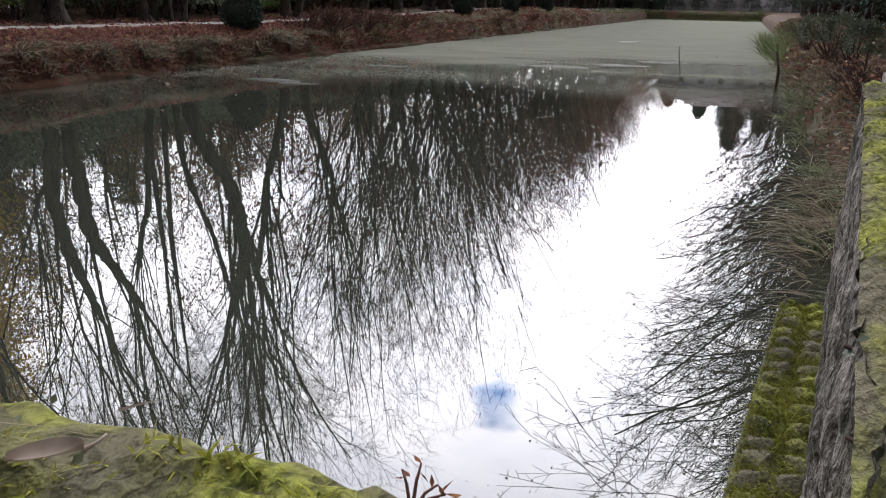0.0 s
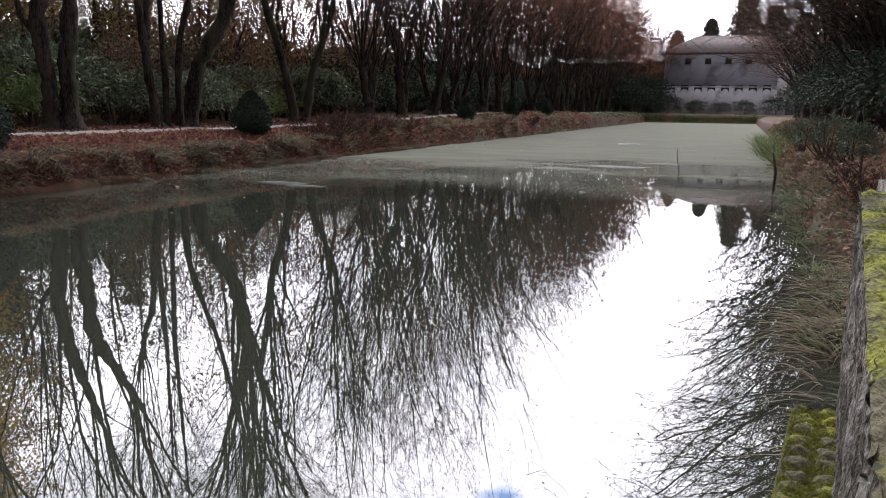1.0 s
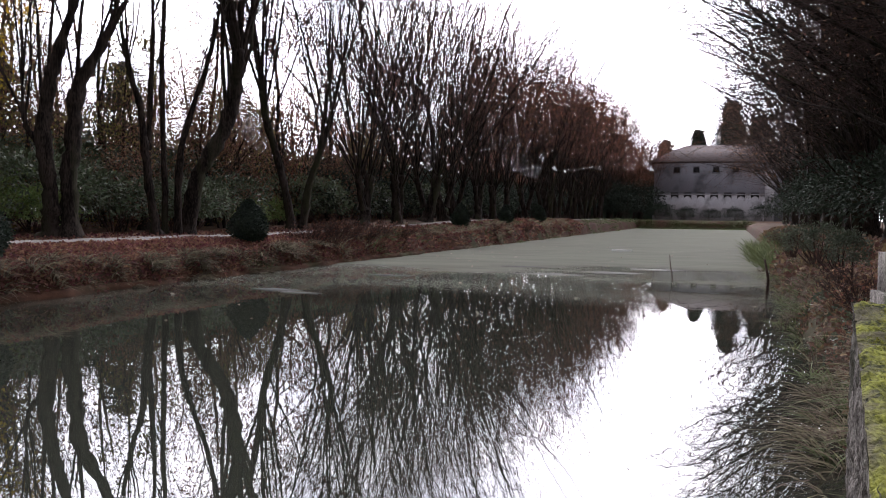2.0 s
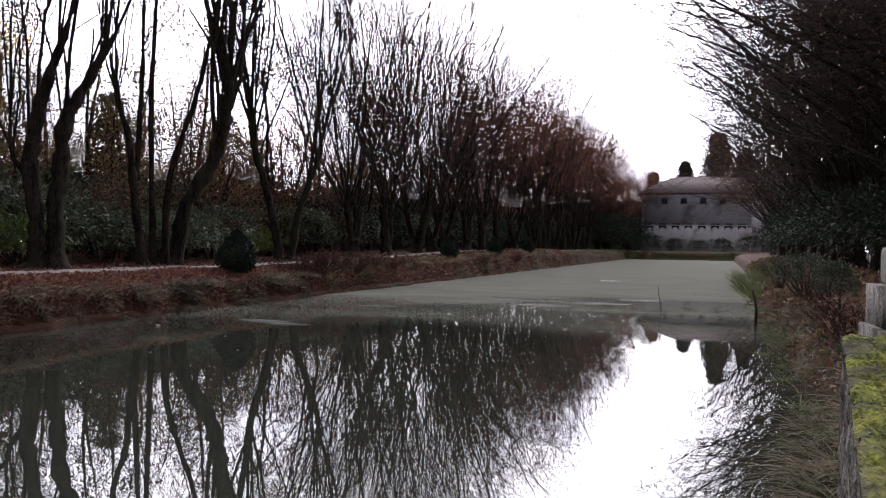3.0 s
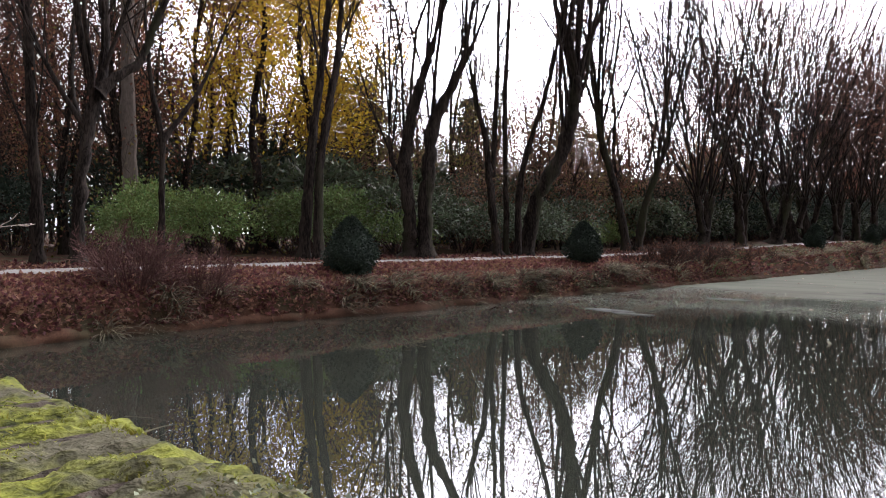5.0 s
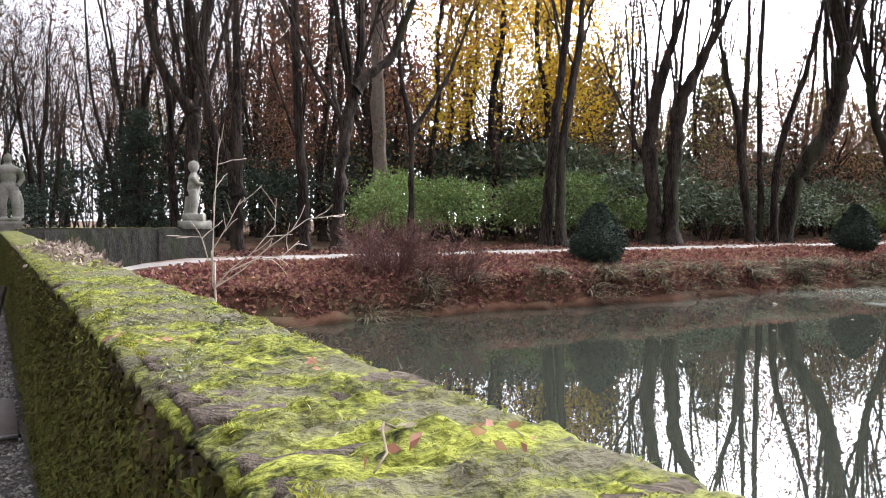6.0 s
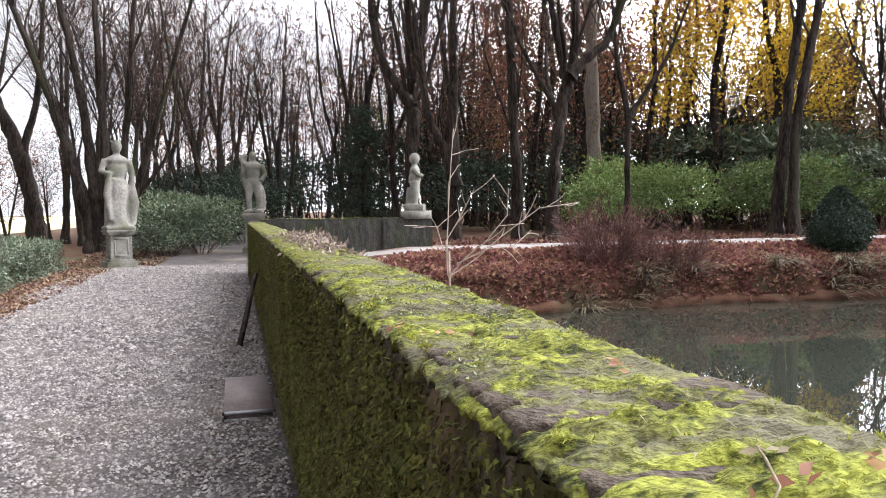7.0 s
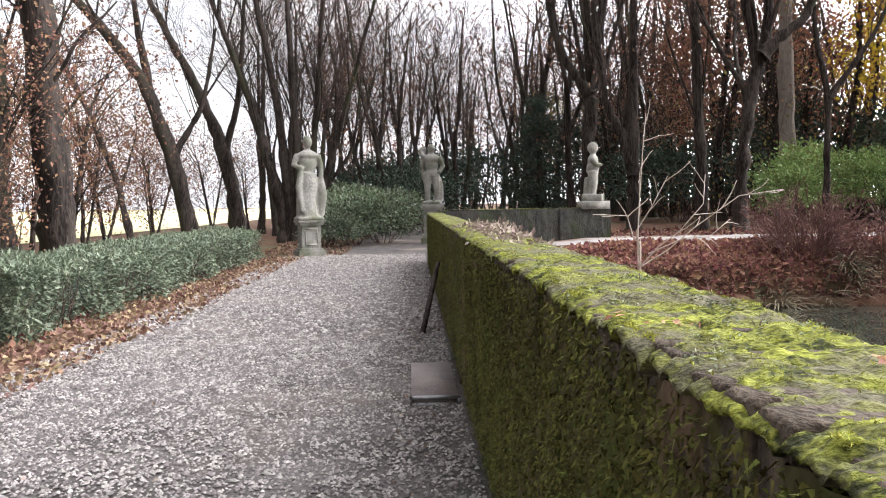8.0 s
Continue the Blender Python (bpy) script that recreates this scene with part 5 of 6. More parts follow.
for k in range(34):
    x, y = -26.5 - 1.5 * (k % 2) + .1 * max(0, k - 26) ** 2, 38 + 3.2 * k
    copy_thing(darkbush, pose(x, y, .2, 0, 0, k * 53 % 360) @ Matrix.Scale(1.5 + .05 * (k * 31 % 10), 4))
for x, y, s in ((-14, 138, 2.2), (-17, 140, 2.4), (-12.6, 143, 1.9), (-20, 136, 2.2), (-27, 17, 1.3), (-26.5, 22, 1.3), (-26, 33, 1.3), (-33, 0, 1.0), (-18, 139, 1.5), (-30, 14, 1.5), (-31, 20, 1.7), (-32, 27, 1.8), (-30, 34, 1.6), (-29, 42, 1.6), (-29, 52, 1.7), (-29, 63, 1.7), (-29, 75, 1.8), (-29, 88, 1.8), (-27, 101, 1.8), (-25, 114, 1.8), (-38, 8, 1.8), (-40, 16, 2), (-38, -3, 1.1), (-44, 2, 1.4), (-50, -2, 1.5), (-56, 1, 1.6),
                (6.2, 21, .8), (6.5, 26, 1.1), (7, 31, 1.3), (7.2, 37, 1.4), (7.8, 44, 1.5), (8.2, 52, 1.5), (8.6, 61, 1.5), (9, 72, 1.6), (9.4, 85, 1.6), (9.6, 100, 1.6), (10, 116, 1.6), (-9, 134, 1.0), (-5, 135, .8), (-1, 135.5, .7), (3, 135, .8), (7, 134, 1.0), (-14, 132, 1.6), (8, 14, 1.1), (9, 8, 1.2), (10, 2, 1.2)):
    copy_thing(darkbush, pose(x, y, float(land(x, y)) - .1, 0, 0, (x + y) * 71 % 360) @ Matrix.Scale(s, 4))
for x, y, s in ((-23.6, -2.3, .72), (-24.6, -1.5, .8)):
    copy_thing(laurel, pose(x, y, -.1, 0, 0, y * 77 % 360) @ Matrix.Scale(s, 4))
for x, y, s in ((-22.3, -3.0, .5), (-26.5, -3.0, .8), (-28.5, -2.4, .9), (-31, -3.2, 1.0)):
    copy_thing(laurel, pose(x, y, 0, 0, 0, y * 91 % 360) @ Matrix.Scale(s, 4))


def conifer(at, tall, wide, seed, boughs=150, leaf=.2, bare=.05):
    rng = np.random.default_rng(seed)
    top = thing("conifer", at, 0, "dark blue-green conifer standing in the wood", "tree")
    st, lv = Heap(), Heap()
    st.tube([(0, 0, 0), (0, 0, tall * .5), (0, 0, tall)], [.2, .12, .02], 7)
    for i in range(boughs):
        t = rng.uniform(bare, .98)
        a = rng.uniform(0, 2 * math.pi)
        ln = wide * (1 - t) ** .8 + .2
        pts = curve_pts((0, 0, t * tall), (math.cos(a), math.sin(a), -.1), ln, 4, rng, -.06, .06)
        st.tube(pts, np.linspace(.03, .006, 5), 3, False)
        c = pts[0] + (pts[-1] - pts[0]) * rng.uniform(.15, 1, (60, 1)) + rng.normal(size=(60, 3)) * np.array([.16, .16, .08]) * leaf / .2
        lv.leaves(c, leaf, rng, droop=.7, slim=.22)
    part("trunk", st, BARK, top)
    part("foliage", lv, LEAFDARK, top, kind="stuff")
    return top


fir = conifer((-31.5, 4.5, 0), 5.4, 2.1, 3)
for x, y, z, s in ((-34, 26, .3, 1.8), (-36, 31, .3, 1.9), (-33, 37, .3, 1.8), (-42, 20, 0, 1.9)):
    copy_thing(fir, pose(x, y, z, 0, 0, x * 31 % 360) @ Matrix.Scale(s, 4))


big_fir = conifer((2.5, 166, 0), 25, 9.5, 4, 560, .6, .3)
for x, y, k in ((8, 172, .9), (13, 167, .8), (-4, 176, .82), (-10, 168, .7), (18, 170, .85)):
    copy_thing(big_fir, pose(x, y, 0, 0, 0, x * 31 % 360) @ Matrix.Scale(k, 4))


def hedge():
    rng = np.random.default_rng(8)
    top = thing("hedge", label="low clipped grey-green hedge along the gravel walk", category="hedge")
    x0, x1, y0, y1, tall = -18.4, -7.4, -5.3, -4.0, 0.66
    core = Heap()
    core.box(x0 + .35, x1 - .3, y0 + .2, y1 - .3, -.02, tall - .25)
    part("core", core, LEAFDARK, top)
    n = 34000
    face = rng.random(n)
    x = rng.uniform(x0, x1, n)
    front, topside = face < .5, (face >= .5) & (face < .9)
    y = np.where(front, y1 + .0, rng.uniform(y0, y1, n))
    z = np.where(topside, tall, tall * rng.random(n) ** .7)
    x = np.where(face >= .9, x1, x)
    lump = np.array([wobble(a, b, c, 1.4, 3) for a, b, c in zip(x, y, z)])
    y = y + np.where(front, .24 * lump - .16 * rng.random(n), 0)
    z = z + np.where(topside, .16 * lump - .14 * rng.random(n) ** 2, 0)
    x = x + np.where(face >= .9, .1 * lump, 0)
    out = np.stack([(face >= .9) * 1.0, front * 1.0, topside * 1.0], 1) + np.array([0, 0, .3])
    lv = Heap()
    lv.leaves(np.stack([x, y, z], 1), .062, rng, slim=.45, up=out * .8)
    part("foliage", lv, LEAFHEDGE, top, kind="stuff")
    st = Heap()
    for i in range(260):
        x = rng.uniform(x0, x1)
        st.tube(curve_pts((x, y1 - .15, 0), (rng.normal() * .3, .25, 1), rng.uniform(.3, .6), 3, rng, 0, .15), [.007, .006, .004, .003], 3, False)
    part("stem", st, TWIG, top, kind="stuff")


hedge()


# ---- the villa at the canal's end ----
def villa():
    top = thing("villa", (0, 150, 0.4), 0, "long grey villa behind trees at the canal's end", "house")
    h = Heap()
    h.box(-11, 26, 0, 11, 0, 11.2)
    part("wall", h, PLASTER, top)
    h = Heap()
    h.add([(-12, -.9, 11.2), (27, -.9, 11.2), (27, 12, 11.2), (-12, 12, 11.2), (-6, 5.5, 14.6), (21, 5.5, 14.6), (-12, -.9, 10.9), (27, -.9, 10.9), (27, 12, 10.9), (-12, 12, 10.9)],
          [(0, 1, 5, 4), (2, 3, 4, 5), (1, 2, 5), (3, 0, 4), (6, 7, 1, 0), (7, 8, 2, 1), (8, 9, 3, 2), (9, 6, 0, 3), (9, 8, 7, 6)])
    part("roof", h, ROOF, top)
    for i in range(9):
        x = -7.0 + i * 3.4
        w = thing("window")
        w.parent = top
        h = Heap()
        h.box(x - .5, x + .5, -.03, .25, 9.2, 10.2)
        part("pane", h, DARKHOLE, w)
        h = Heap()
        for a, b, c, d in ((-.62, -.5, 9.1, 10.3), (.5, .62, 9.1, 10.3), (-.62, .62, 10.2, 10.32), (-.68, .68, 9.0, 9.12)):
            h.box(x + a, x + b, -.10, .05, c, d)
        part("window_frame", h, PLASTER, w)
    h = Heap()
    h.box(8.0, 9.6, -.5, .2, 0, 9.6)
    part("pilaster", h, WHITEWALL, top)
    fore = thing("garden_building", (0, 141, 0.3), 0, "low white garden range with dark arched openings", "building")
    h = Heap()
    h.box(-10.5, 7.6, 0, 2.0, 0, 5.0)
    part("wall", h, WHITEWALL, fore)
    h = Heap()
    h.box(-10.8, 7.9, -.25, 2.2, 5.0, 5.18)
    part("coping", h, WHITEWALL, fore)
    for i in range(8):
        x = -9.0 + i * 2.15
        h = Heap()
        arch = [(x + .62 * math.cos(a), 0, 4.15 + .62 * math.sin(a)) for a in np.linspace(0, math.pi, 9)] + [(x - .62, 0, 5.4), (x + .62, 0, 5.4)]
        v = [(p[0], -.04, p[2]) for p in arch] + [(p[0], .3, p[2]) for p in arch]
        m = len(arch)
        h.add(v, [tuple(range(m))] + [(i2, (i2 + 1) % m, m + (i2 + 1) % m, m + i2) for i2 in range(m)])
        part("arched_opening", h, DARKHOLE, fore)


villa()


# ---- the banks: grass, fallen leaves, dead growth ----
def blades_at(name, pts, mat, label, count, spread, length, width, lean, seed, category="grass", kind="stuff", bend=.7):
    rng = np.random.default_rng(seed)
    pts = np.array(pts, float)
    i = rng.integers(0, len(pts), count)
    off = rng.normal(size=(count, 2)) * spread
    x, y = pts[i, 0] + off[:, 0], pts[i, 1] + off[:, 1]
    z = land(x, y)
    ways = np.stack([off[:, 0] / spread * .35 + lean[0], off[:, 1] / spread * .35 + lean[1], np.full(count, 1.0)], 1) + rng.normal(size=(count, 3)) * .25
    h = Heap()
    h.blades(np.stack([x, y, np.maximum(z, WATER_Z) - .02], 1), ways, rng.uniform(*length, count), rng.uniform(*width, count), rng, bend, 3)
    ob = new(name, h.mesh(name, mat))
    return tagged(ob, label, category, kind=kind)


def tufts_at(spots, mat, label, blades, spread, length, width, lean, seed, bend=.75, segs=4):
    """Separate tussocks: each fans out from a small root and arches over."""
    rng = np.random.default_rng(seed)
    h = Heap()
    for x, y in spots:
        k = max(6, int(blades * rng.uniform(.6, 1.3)))
        size = rng.uniform(.7, 1.2)
        a = rng.uniform(0, 2 * math.pi, k)
        out = np.stack([np.cos(a), np.sin(a)], 1)
        root = np.array([x, y]) + out * spread * rng.random((k, 1))
        z = np.maximum(land(root[:, 0], root[:, 1]), WATER_Z) - .03
        ways = np.concatenate([out * rng.uniform(.15, .9, (k, 1)) + np.array(lean), rng.uniform(.7, 1.3, (k, 1))], 1)
        h.blades(np.concatenate([root, z[:, None]], 1), ways, rng.uniform(*length, k) * size, rng.uniform(*width, k), rng, bend, segs)
    return tagged(new("grass", h.mesh("grass", mat)), label, "grass", kind="stuff")


rng = np.random.default_rng(21)
near = [(float(right_x(y)) + rng.uniform(-.05, .55), y) for y in 1.7 + 6.5 * rng.random(66) ** 1.2]
tufts_at(near[::2], GRASSDRY, "long dry straw-coloured grass arching over the water", 24, .05, (.3, .6), (.010, .022), (-.5, -.1), 1, .85)
tufts_at(near[1::2], GRASSGREEN, "green tussocks of sedge on the pond's edge", 22, .05, (.28, .52), (.014, .028), (-.3, -.1), 2, .75)
tufts_at([(float(right_x(y)) - .04 + rng.uniform(-.05, .05), y) for y in np.linspace(1.9, 6.5, 15)], GRASSDRY, "pale dead grass trailing over the bank's edge", 11, .07, (.35, .65), (.009, .018), (-1.0, -.2), 9, .9)
tufts_at([(float(right_x(y)) + rng.uniform(-.1, 1.0), y) for y in rng.uniform(7, 34, 120)], GRASSDRY, "dry brown grass along the pond's edge", 22, .08, (.22, .5), (.012, .024), (-.3, 0), 3)
tufts_at([(float(right_x(y)) + rng.uniform(-.15, .5), y) for y in rng.uniform(6, 24, 60)], GRASSGREEN, "green sedge among the dry grass", 20, .07, (.2, .42), (.014, .026), (-.3, 0), 14)
tufts_at([(float(right_x(y)) + rng.uniform(-.4, .5), y) for y in rng.uniform(27, 48, 56)], GRASSGREEN, "tall green reeds at the water's edge", 26, .35, (.5, 1.05), (.025, .05), (-.1, 0), 4, .4)
tufts_at([(LEFT_X - rng.uniform(.05, .5), y) for y in np.sort(np.concatenate([rng.uniform(8.5, 24, 48), rng.uniform(4, 8.5, 5)]))], GRASSDRY, "dead grass tussocks drooping from the bank into the water", 64, .14, (.34, .7), (.02, .04), (.4, 0), 5, .95)
tufts_at([(LEFT_X - rng.uniform(.0, 1.2), y) for y in rng.uniform(24, 70, 110)], GRASSDRY, "rough brown grass on the far bank", 34, .18, (.35, .8), (.035, .06), (.3, 0), 6)
tufts_at([(LEFT_X - rng.uniform(.0, 1.5), y) for y in rng.uniform(26, 128, 110)], GRASSGREEN, "rough green grass on the far bank", 26, .4, (.35, .7), (.04, .07), (.3, 0), 7)
blades_at("grass", [(x, FAR_Y + rng.uniform(-.3, 1.5)) for x in rng.uniform(-13, 5, 120)], GRASSGREEN, "dark grass at the canal's end", 5000, .5, (.4, .9), (.03, .06), (0, -.3), 8)


def fallen(name, x0, x1, y0, y1, count, mat, label, size, seed, lift=.015, dense=None):
    r = np.random.default_rng(seed)
    x, y = r.uniform(x0, x1, count), r.uniform(y0, y1, count)
    if dense:
        keep = np.array([wobble(a, b, 1, dense, 3) for a, b in zip(x, y)]) > -.05
        x, y = x[keep], y[keep]
    z = land(x, y) + np.array([wobble(a, b, 0, .8) for a, b in zip(x, y)]) * np.where((y < 0) & (y > -3), 0, .05) + lift
    h = Heap()
    k = len(x)
    c = np.stack([x, y, z], 1)
    h.leaves(c, size, r, slim=.7, up=np.stack([r.normal(size=k), r.normal(size=k), r.uniform(-.1, .5, k)], 1))
    return tagged(new(name, h.mesh(name, mat)), label, "leaves", kind="stuff")


fallen("fallen_leaf_litter", -12.3, -11.75, 1.5, 30, 9000, LEAFFALL, "wet brown leaves along the water's edge", .1, 18)
fallen("fallen_leaf_litter", -13.9, -11.95, 1.5, 30, 46000, LEAFFALL, "reddish-brown fallen leaves covering the bank", .105, 1)
fallen("fallen_leaf_litter", -13.9, -11.95, 2, 30, 6000, LEAFBROWN, "pale brown fallen leaves on the bank", .1, 2)
fallen("fallen_leaf_litter", -19.5, -15.6, 2, 32, 9000, LEAFFALL, "brown leaves scattered under the trees", .10, 3)
fallen("fallen_leaf_litter", .8, 4.0, 2.6, 22, 9000, LEAFTAN, "brown leaves beside the pond", .09, 4)
fallen("fallen_leaf_litter", 1.2, 6.0, 18, 62, 11000, LEAFTAN, "brown leaves under the trees beyond the pond", .2, 16)
fallen("fallen_leaf_litter", -14.2, -11.95, 30, 75, 12000, LEAFFALL, "russet leaves on the far bank", .2, 17)
fallen("creeping_leaf_cover", .6, 1.9, 2.2, 13, 5200, LEAFHEDGE, "low grey-green creeping plants on the pond's edge", .07, 14, .05, 1.6)
fallen("creeping_leaf_cover", .6, 2.2, 2.0, 13, 3600, LEAFTAN, "dead brown leaves caught in the bank's growth", .075, 15, .06)
fallen("fallen_leaf_litter", -19, -4.5, -4.3, -3.1, 9000, LEAFTAN, "brown leaves gathered along the hedge's foot", .065, 5)
fallen("fallen_leaf_litter", -9, -2, -8, -4.0, 6000, LEAFFALL, "brown leaves under the trees", .09, 6)
fallen("fallen_leaf_litter", -17, -1.5, -3.2, -.35, 140, LEAFGREY, "a few stray leaves on the gravel", .042, 7)
fallen("fallen_leaf_litter", -15, -2.0, -.75, -.34, 420, LEAFGREY, "leaves caught at the wall's foot", .04, 8)
fallen("fallen_leaf_litter", -34, -19, -4.5, -2.2, 4000, LEAFTAN, "brown leaves beside the walk", .09, 9)


def pebbles():
    r = np.random.default_rng(31)
    h = Heap()
    for x0, x1, n, s in ((-7.5, -1.2, 40000, (.007, .015)), (-19, -7.5, 22000, (.012, .022)), (-1.2, 2.5, 9000, (.009, .018))):
        x, y = r.uniform(x0, x1, n), r.uniform(-3.5, -.32, n)
        c = np.stack([x, y, np.full(n, .018)], 1)
        a = r.uniform(.7, 1.4, (n, 1)) * r.uniform(*s, (n, 1))
        turn = r.uniform(0, 6.3, n)
        u = np.stack([np.cos(turn), np.sin(turn), r.normal(size=n) * .2], 1) * a
        w = np.stack([-np.sin(turn), np.cos(turn), r.normal(size=n) * .2], 1) * a * r.uniform(.55, .9, (n, 1))
        t = np.array([0, 0, 1.0]) * a * .65
        v = np.stack([c + u, c + w, c - u, c - w, c + t + u * .2], 1).reshape(-1, 3)
        h.add(v, (np.arange(n)[:, None, None] * 5 + np.array([[0, 1, 4], [1, 2, 4], [2, 3, 4], [3, 0, 4]])).reshape(-1, 3))
    tagged(new("gravel_stones", h.mesh("gravel_stones", PEBBLE)), "loose grey and buff gravel stones", "gravel", kind="stuff")


pebbles()


def twig_bush(at, tall, wide, seed, label, mat=None, stems=26, leaf=None, leaf_n=0, kids=(6, 4)):
    r = np.random.default_rng(seed)
    top = thing("bush", at, 0, label, "bush")
    limbs, twigs, tips = Heap(), Heap(), []
    for i in range(stems):
        a = r.uniform(0, 2 * math.pi)
        s = r.uniform(0, wide * .25)
        crown(twigs, twigs, tips, (s * math.cos(a), s * math.sin(a), -.05), (math.cos(a) * wide * .6, math.sin(a) * wide * .6, tall), tall * r.uniform(.6, 1.1), .009, r, 1, .0, kids=(0,) + kids)
    part("stem", twigs, mat or TWIG, top, kind="stuff")
    if leaf:
        tips = np.array(tips)
        lv = Heap()
        lv.leaves(tips[r.integers(0, len(tips), leaf_n)] + r.normal(size=(leaf_n, 3)) * .03, .05, r)
        part("foliage", lv, leaf, top, kind="stuff")
    return top


REDBUSH = "reddish twiggy leafless bush on the bank"
twig_bush((-12.75, 5.7, .1), 1.25, 1.2, 1, REDBUSH, TWIGRED, stems=70, leaf=LEAFTAN, leaf_n=350)
twig_bush((-12.5, 6.8, -.1), 1.05, 1.1, 2, REDBUSH, TWIGRED, stems=56, leaf=LEAFTAN, leaf_n=300)
for k, (y, s) in enumerate(((22.6, .8), (23.9, 1.0), (25.2, 1.0), (26.6, .9), (28.2, .9), (30, .8), (33, .7), (44, .8), (47, .9), (52, .8))):
    twig_bush((-12.7 + .2 * (k % 2), y, .15), s, 1.1, 10 + k, "dense dark reddish bush overhanging the water", stems=40, leaf=LEAFRUST, leaf_n=700)
shrub("shrub", (1.98, 13.9, .3), (.33, .33, .42), LEAFHEDGE, "small variegated evergreen bush beside the pond", 1900, .055, 30, .3)
shrub("shrub", (2.05, 18.4, .33), (.42, .42, .45), LEAFHEDGE, "small variegated evergreen bush beside the pond", 1900, .06, 31, .3)
twig_bush((1.75, 20.5, .36), .8, .5, 32, "small evergreen bush beside the pond", stems=24, leaf=LEAFHEDGE, leaf_n=1200)
for k in range(7):
    y = 3.2 + k * 1.3
    twig_bush((1.1 + .05 * y, y, .2), .5, .6, 40 + k, "low scrubby growth beside the pond", stems=12, leaf=LEAFBROWN, leaf_n=160)

# ---- small things ----
rng = np.random.default_rng(61)
sap = thing("sapling", (-4.12, .47, -.4), 0, "bare pale-stemmed sapling growing beside the wall", "sapling")
tw = Heap()
right = np.array([.256, .965, 0])
for pts in (((0, 0), (0, .24), (.1, .42), (.2, .60)), ((0, 0), (.13, .14), (.27, .24), (.45, .42), (.5, .6)), ((0, 0), (.2, .12), (.4, .28), (.7, .45), (1.0, .52)), ((0, .1), (0, .25), (-.01, .5), (.02, .78), (.0, 1.0)), ((0, .15), (-.05, .2), (-.12, .33), (-.3, .38)), ((.05, .1), (.3, .18), (.5, .2), (.62, .3))):
    line = np.array([right * a * .62 + np.array([0, 0, 1.27 + b * .72]) + rng.normal(size=3) * .008 for a, b in pts])
    tw.tube(line, np.linspace(.0036, .0018, len(line)), 5)
    for t in (.5, .65, .8, .92):
        p, d = along(line, t)
        tw.tube(curve_pts(p, d / np.linalg.norm(d) + rng.normal(size=3) * .55, rng.uniform(.06, .16), 4, rng, .02, .12), np.linspace(.0028, .0015, 5), 3)
tw.tube([(0, 0, 0), (.01, .02, .7), (0, 0, 1.27), (0, 0, 1.4)], [.010, .008, .005, .004], 6)
part("stem", tw, TWIGPALE, sap, kind="stuff")

# a heap of dead leaves on the wall's top
h = Heap()
k = 1500
x = rng.uniform(-7.3, -3.8, k)
yy = np.minimum(.02, -.09 + .07 * rng.normal(size=k))
zz = .99 + .075 * rng.random(k) * np.clip(1 - np.abs(x + 5.5) / 1.8, .1, 1)
h.leaves(np.stack([x, yy, zz], 1), .045, rng, slim=.45)
tagged(new("leaf_heap", h.mesh("leaf_heap", LEAFGREY)), "heap of dead curled leaves on the mossy wall", "leaves", kind="stuff")
h = Heap()
k = 36
ci = rng.integers(0, 7, k)
c = np.stack([np.array([-1.555, -.922, -.85, -1.61, -3.3, -1.28, -.9])[ci] + rng.normal(size=k) * .025, np.array([-.225, -.079, -.11, -.285, -.2, -.11, -.19])[ci] + rng.normal(size=k) * .02, np.full(k, WALL_H + .018)], 1)
h.leaves(c, .016, rng, slim=.5, up=np.stack([rng.normal(size=k) * 1.5, rng.normal(size=k) * 1.5, rng.uniform(-.1, .8, k)], 1))
tagged(new("stray_leaf_litter", h.mesh("stray_leaf_litter", LEAFBROWN)), "curled brown leaves lying on the moss", "leaves", kind="stuff")

h = Heap()
k = 450
c = np.stack([rng.uniform(-4.5, .5, k), rng.uniform(-.28, -.005, k), np.full(k, WALL_H + .014)], 1)
h.blades(c, np.stack([rng.normal(size=k), rng.normal(size=k), rng.uniform(.0, .5, k)], 1), rng.uniform(.012, .05, k), rng.uniform(.0012, .003, k), rng, .2, 2)
tagged(new("dry_moss_straw", h.mesh("dry_moss_straw", GRASSDRY)), "dry straw and dead moss stalks on the wall", "straw", kind="stuff")

h = Heap()
k = 1500
ci = rng.integers(0, 26, k)
cx, cy = rng.uniform(-3.6, .3, 26), rng.uniform(-.25, -.03, 26)
lx, ly = cx[ci] + rng.normal(size=k) * .035, np.clip(cy[ci] + rng.normal(size=k) * .02, -.28, -.01)
lz = WALL_H + np.array([max(-.006, moss_height(a, b)) for a, b in zip(lx, ly)]) + .003
h.leaves(np.stack([lx, ly, lz], 1), .006, rng, slim=.7, up=np.stack([rng.normal(size=k), rng.normal(size=k), rng.uniform(0, .6, k)], 1))
tagged(new("lichen", h.mesh("lichen", LICHEN)), "pale grey-green lichen crumbs on the mossy wall", "lichen", kind="stuff")
dead = thing("dead_stalk", (-.91, -.19, WALL_H + .004), 0, "pale dry bent stalk lying on the moss", "stalk")
h = Heap()
h.tube([(-.035, .03, .012), (-.02, .012, .022), (.01, -.004, .024), (.035, -.012, .014), (.05, -.03, .006)], [.0014, .0011, .0012, .0012, .001], 5)
h.leaves(np.array([(-.035, .03, .013), (-.042, .033, .012), (-.03, .036, .012)]), .016, rng, slim=.4)
part("stem", h, GRASSDRY, dead)

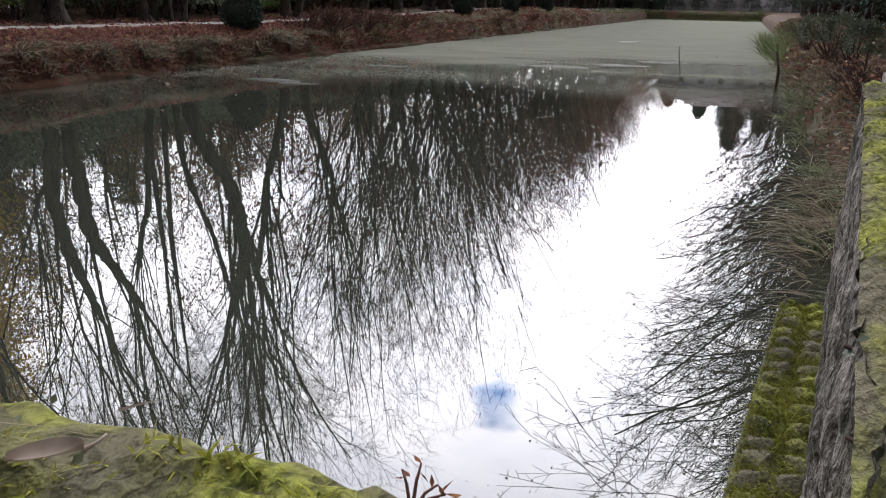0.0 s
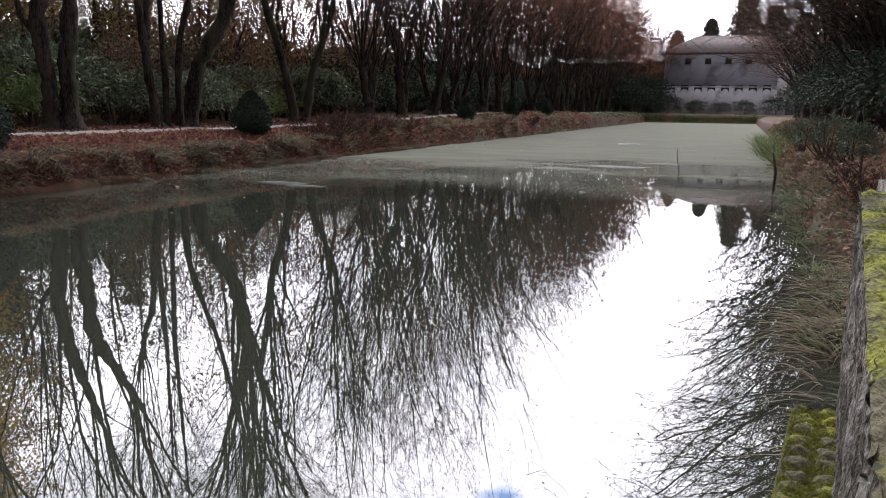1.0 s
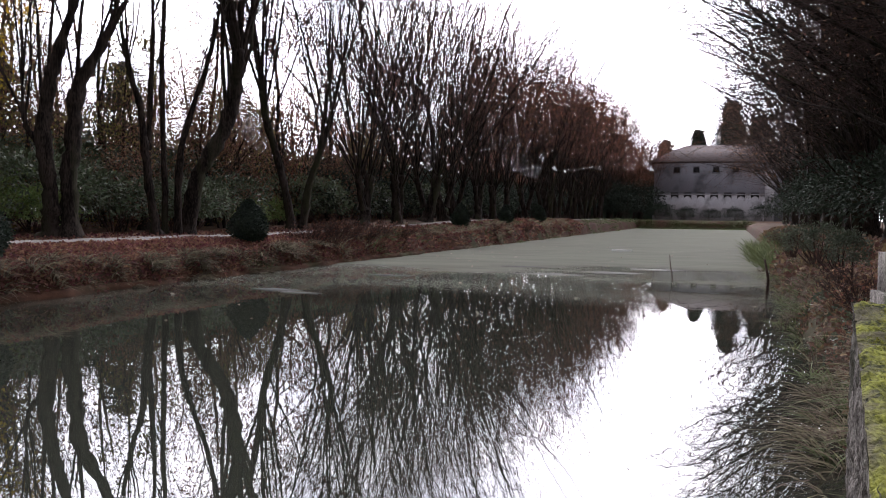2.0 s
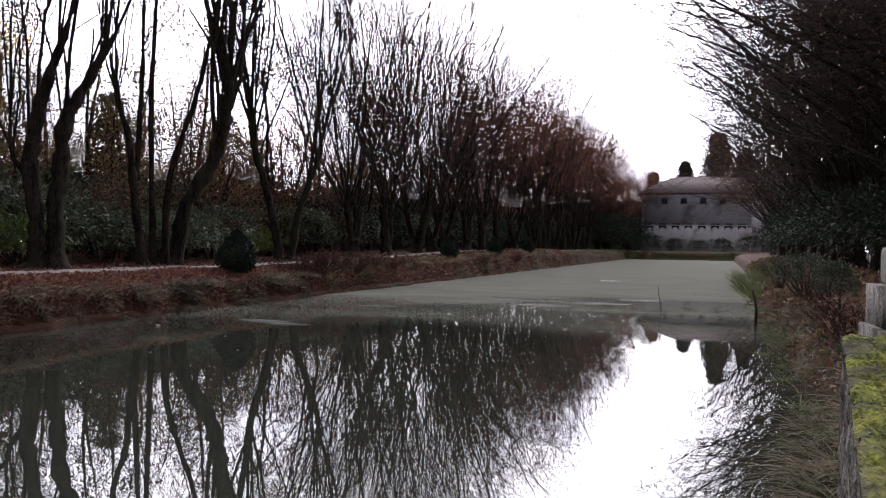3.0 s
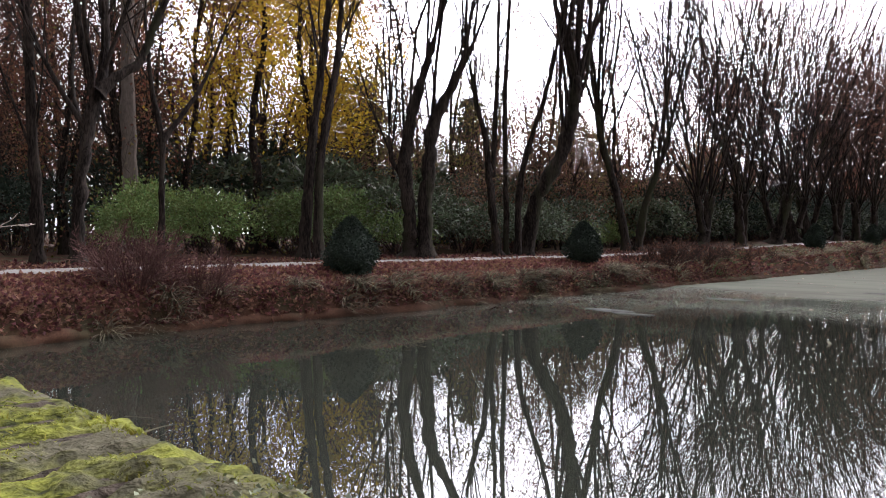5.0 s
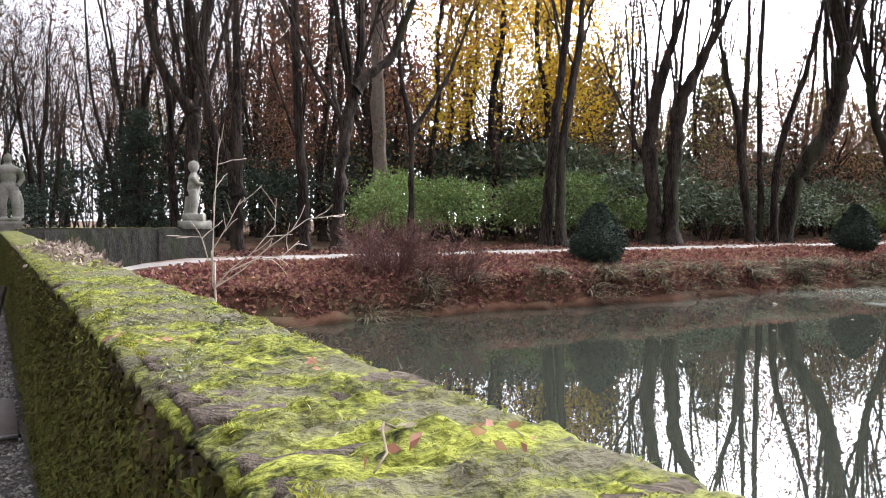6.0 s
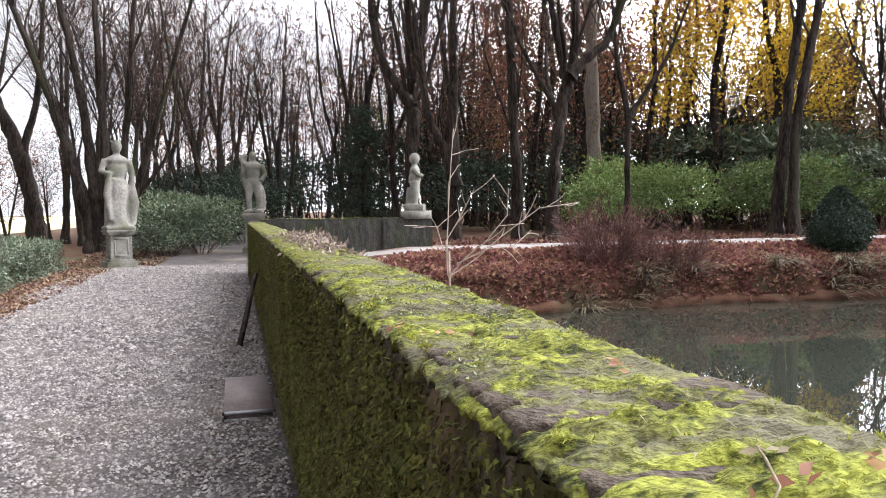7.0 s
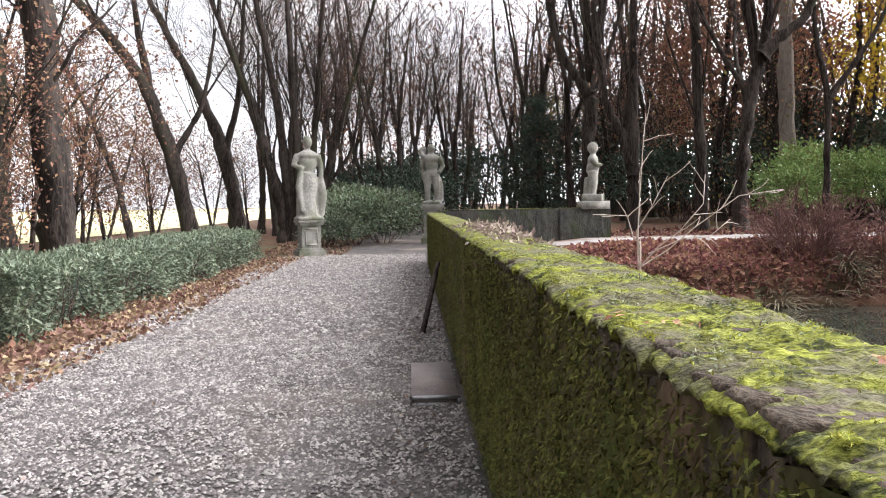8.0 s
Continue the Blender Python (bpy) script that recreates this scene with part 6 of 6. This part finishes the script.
curl = thing("dead_leaf", (-.228, -.043, WALL_H + .014), 25, "curled tan beech leaf lying on the moss", "leaf")
h = Heap()
h.grid(np.array([[(.014 * u, .0065 * v * (1 - u * u) ** .6, .003 * v * v + .002 * u) for v in np.linspace(-1, 1, 7)] for u in np.linspace(-.98, .98, 11)]))
part("blade", h, LEAFGREY, curl, smooth=True)
h = Heap()
h.tube([(.0135, 0, .002), (.018, .001, .004), (.021, .003, .006)], [.0009, .0007, .0006], 4)
part("stem", h, TWIGPALE, curl)
sprig = thing("dead_sprig", (-.1, -.014, WALL_H + .006), 0, "dry reddish sprig standing in the moss", "sprig")
h, lv = Heap(), Heap()
for a, b in ((-.005, .011), (.002, .015), (.008, .008), (.011, .005)):
    h.tube([(0, 0, -.004), (a * .5, .002, b * .6), (a, .004, b)], [.0008, .0006, .0004], 4)
    lv.leaves(np.array([(a, .004, b), (a * .8, .003, b * .8)]), .007, rng, slim=.35, up=np.array([[a * 30, 0, .6]] * 2))
part("stem", h, TWIGRED, sprig)
part("foliage", lv, LEAFRUST, sprig)

box = thing("drain_cover", (-5.05, -.47, .0), 0, "low brown slab cover with a pale metal edge by the wall", "drain cover")
h = Heap()
h.box(-1.0, 0, -.15, .13, .0, .055)
part("slab", h, SLATE, box)
h = Heap()
for a in ((-.0, .02, -.16, .14, .045, .062), (-.0, .02, -.16, .14, .008, .02), (-.0, .02, -.16, -.145, .008, .062), (-.0, .02, .125, .14, .008, .062)):
    h.box(*a)
part("metal_edge", h, METAL, box)
lean = thing("plank", (-7.6, -.52, .0), 0, "dark weathered board leaning on the mossy wall", "plank")
h = Heap()
h.tube([(0, 0, 0), (-.5, .17, .62)], [.026, .022], 4)
part("board", h, BARK, lean)

stick = thing("stick", (-1.05, 21.2, WATER_Z - .3), 0, "thin dead stick standing in the water", "stick")
h = Heap()
h.tube([(0, 0, 0), (-.02, 0, .4), (-.08, .02, .75), (-.1, .02, 1.0)], [.016, .015, .012, .006], 5)
part("shaft", h, TWIG, stick)
h = Heap()
h.box(-4.95, -3.95, 39.9, 40.02, WATER_Z - .01, WATER_Z + .035)
tagged(new("floating_board", h.mesh("floating_board", WHITE)), "pale board floating on the water", "board")
post = thing("stake", (1.0, 17.2, -.6), 0, "short dark wooden stake at the water's edge", "stake")
h = Heap()
h.tube([(0, 0, 0), (.03, 0, .6), (-.05, 0, 1.0)], [.03, .028, .02], 6)
part("shaft", h, TWIG, post)

# bits afloat
fl = Heap()
k = 150
fx, fy = rng.uniform(-11.5, 1.0, k), rng.uniform(9, 45, k)
fl.leaves(np.stack([fx, fy, np.full(k, WATER_Z + .006)], 1), .09, rng, slim=.6, up=np.stack([rng.normal(size=k) * 2, rng.normal(size=k) * 2, np.zeros(k)], 1))
tagged(new("floating_leaf_litter", fl.mesh("floating_leaf_litter", TWIGPALE)), "pale leaf scraps afloat on the pond", "leaves", kind="stuff")
for fx, fy, fr in ((-9.0, 14.6, .5), (-8.2, 14.2, .35), (-4.6, 22.0, .8), (-3.0, 23.5, .7), (-6.0, 25.0, .6), (-1.8, 25.6, .7), (-8.5, 19.5, .4)):
    fl = Heap()
    ang = np.linspace(0, 2 * math.pi, 26, endpoint=False)
    rad = fr * (1 + .45 * np.array([wobble(math.cos(a) * 2 + fx, math.sin(a) * 2 + fy, 0, 1.3, 3) for a in ang]))
    low, high = [(fx + q * 1.3 * math.cos(a), fy + q * .55 * math.sin(a), WATER_Z - .01) for a, q in zip(ang, rad)], [(fx + q * 1.2 * math.cos(a), fy + q * .5 * math.sin(a), WATER_Z + .008) for a, q in zip(ang, rad)]
    fl.add(low + high, [tuple(range(26, 52))] + [(i, (i + 1) % 26, 26 + (i + 1) % 26, 26 + i) for i in range(26)])
    tagged(new("floating_weed", fl.mesh("floating_weed", WETWALL)), "dark patch of weed floating on the pond", "water weed")

# open field beyond the trees on the left
h = Heap()
h.grid(np.array([[(x, y, .05) for y in np.linspace(-400, -14, 12)] for x in np.linspace(-500, -16, 20)]))
tagged(new("field", h.mesh("field", FIELD)), "pale open field beyond the trees", "field", kind="structure")

# a leafy shoot at the wall's corner
shoot = thing("ivy_shoot", (.19, .24, .9), 0, "trailing ivy shoot with large dull green leaves", "ivy")
st, lv = Heap(), Heap()
for a, b, c in ((-.3, -.6, .5), (.1, .2, .6), (.1, -.6, .6), (-.25, .1, .5), (.3, -.2, .6), (-.35, -.2, .3), (.2, .5, .5), (-.1, -.9, .3)):
    pts = curve_pts((0, 0, 0), (a, b, c), .15, 6, rng, -.06, .2)
    st.tube(pts, np.linspace(.004, .0015, 7), 4)
    lv.leaves(pts[1:] + rng.normal(size=(6, 3)) * .012, .034, rng, slim=.75)
part("stem", st, TWIG, shoot, kind="stuff")
part("foliage", lv, LEAFLAUREL, shoot, kind="stuff")

# ---- coping bricks ----
shapes = [brick_mesh(rng) for _ in range(6)]
rest, made, x = Heap(), 0, WALL_X1 - .04
while x > WALL_X0 + .05:
    for yc in (WALL_Y0 + .072, -.072):
        m = pose(x + rng.uniform(-.006, .006), yc + rng.uniform(-.004, .012) * (1 if yc < -.1 else -1), WALL_H - .1125 + rng.uniform(-.007, .005), rng.normal() * 1.2, rng.normal() * 1.2, rng.normal() * 2.5)
        if made < 296:
            ob = new("brick", shapes[int(rng.integers(6))])
            ob.parent, ob.matrix_basis = front_wall, m
            made += 1
        else:
            v = np.array([m @ q.co for q in shapes[int(rng.integers(6))].vertices])
            rest.add(v, [tuple(p.vertices) for p in shapes[0].polygons])
    x -= .0765 + rng.uniform(-.004, .006)
part("coping", rest, BRICK, front_wall, kind="stuff")
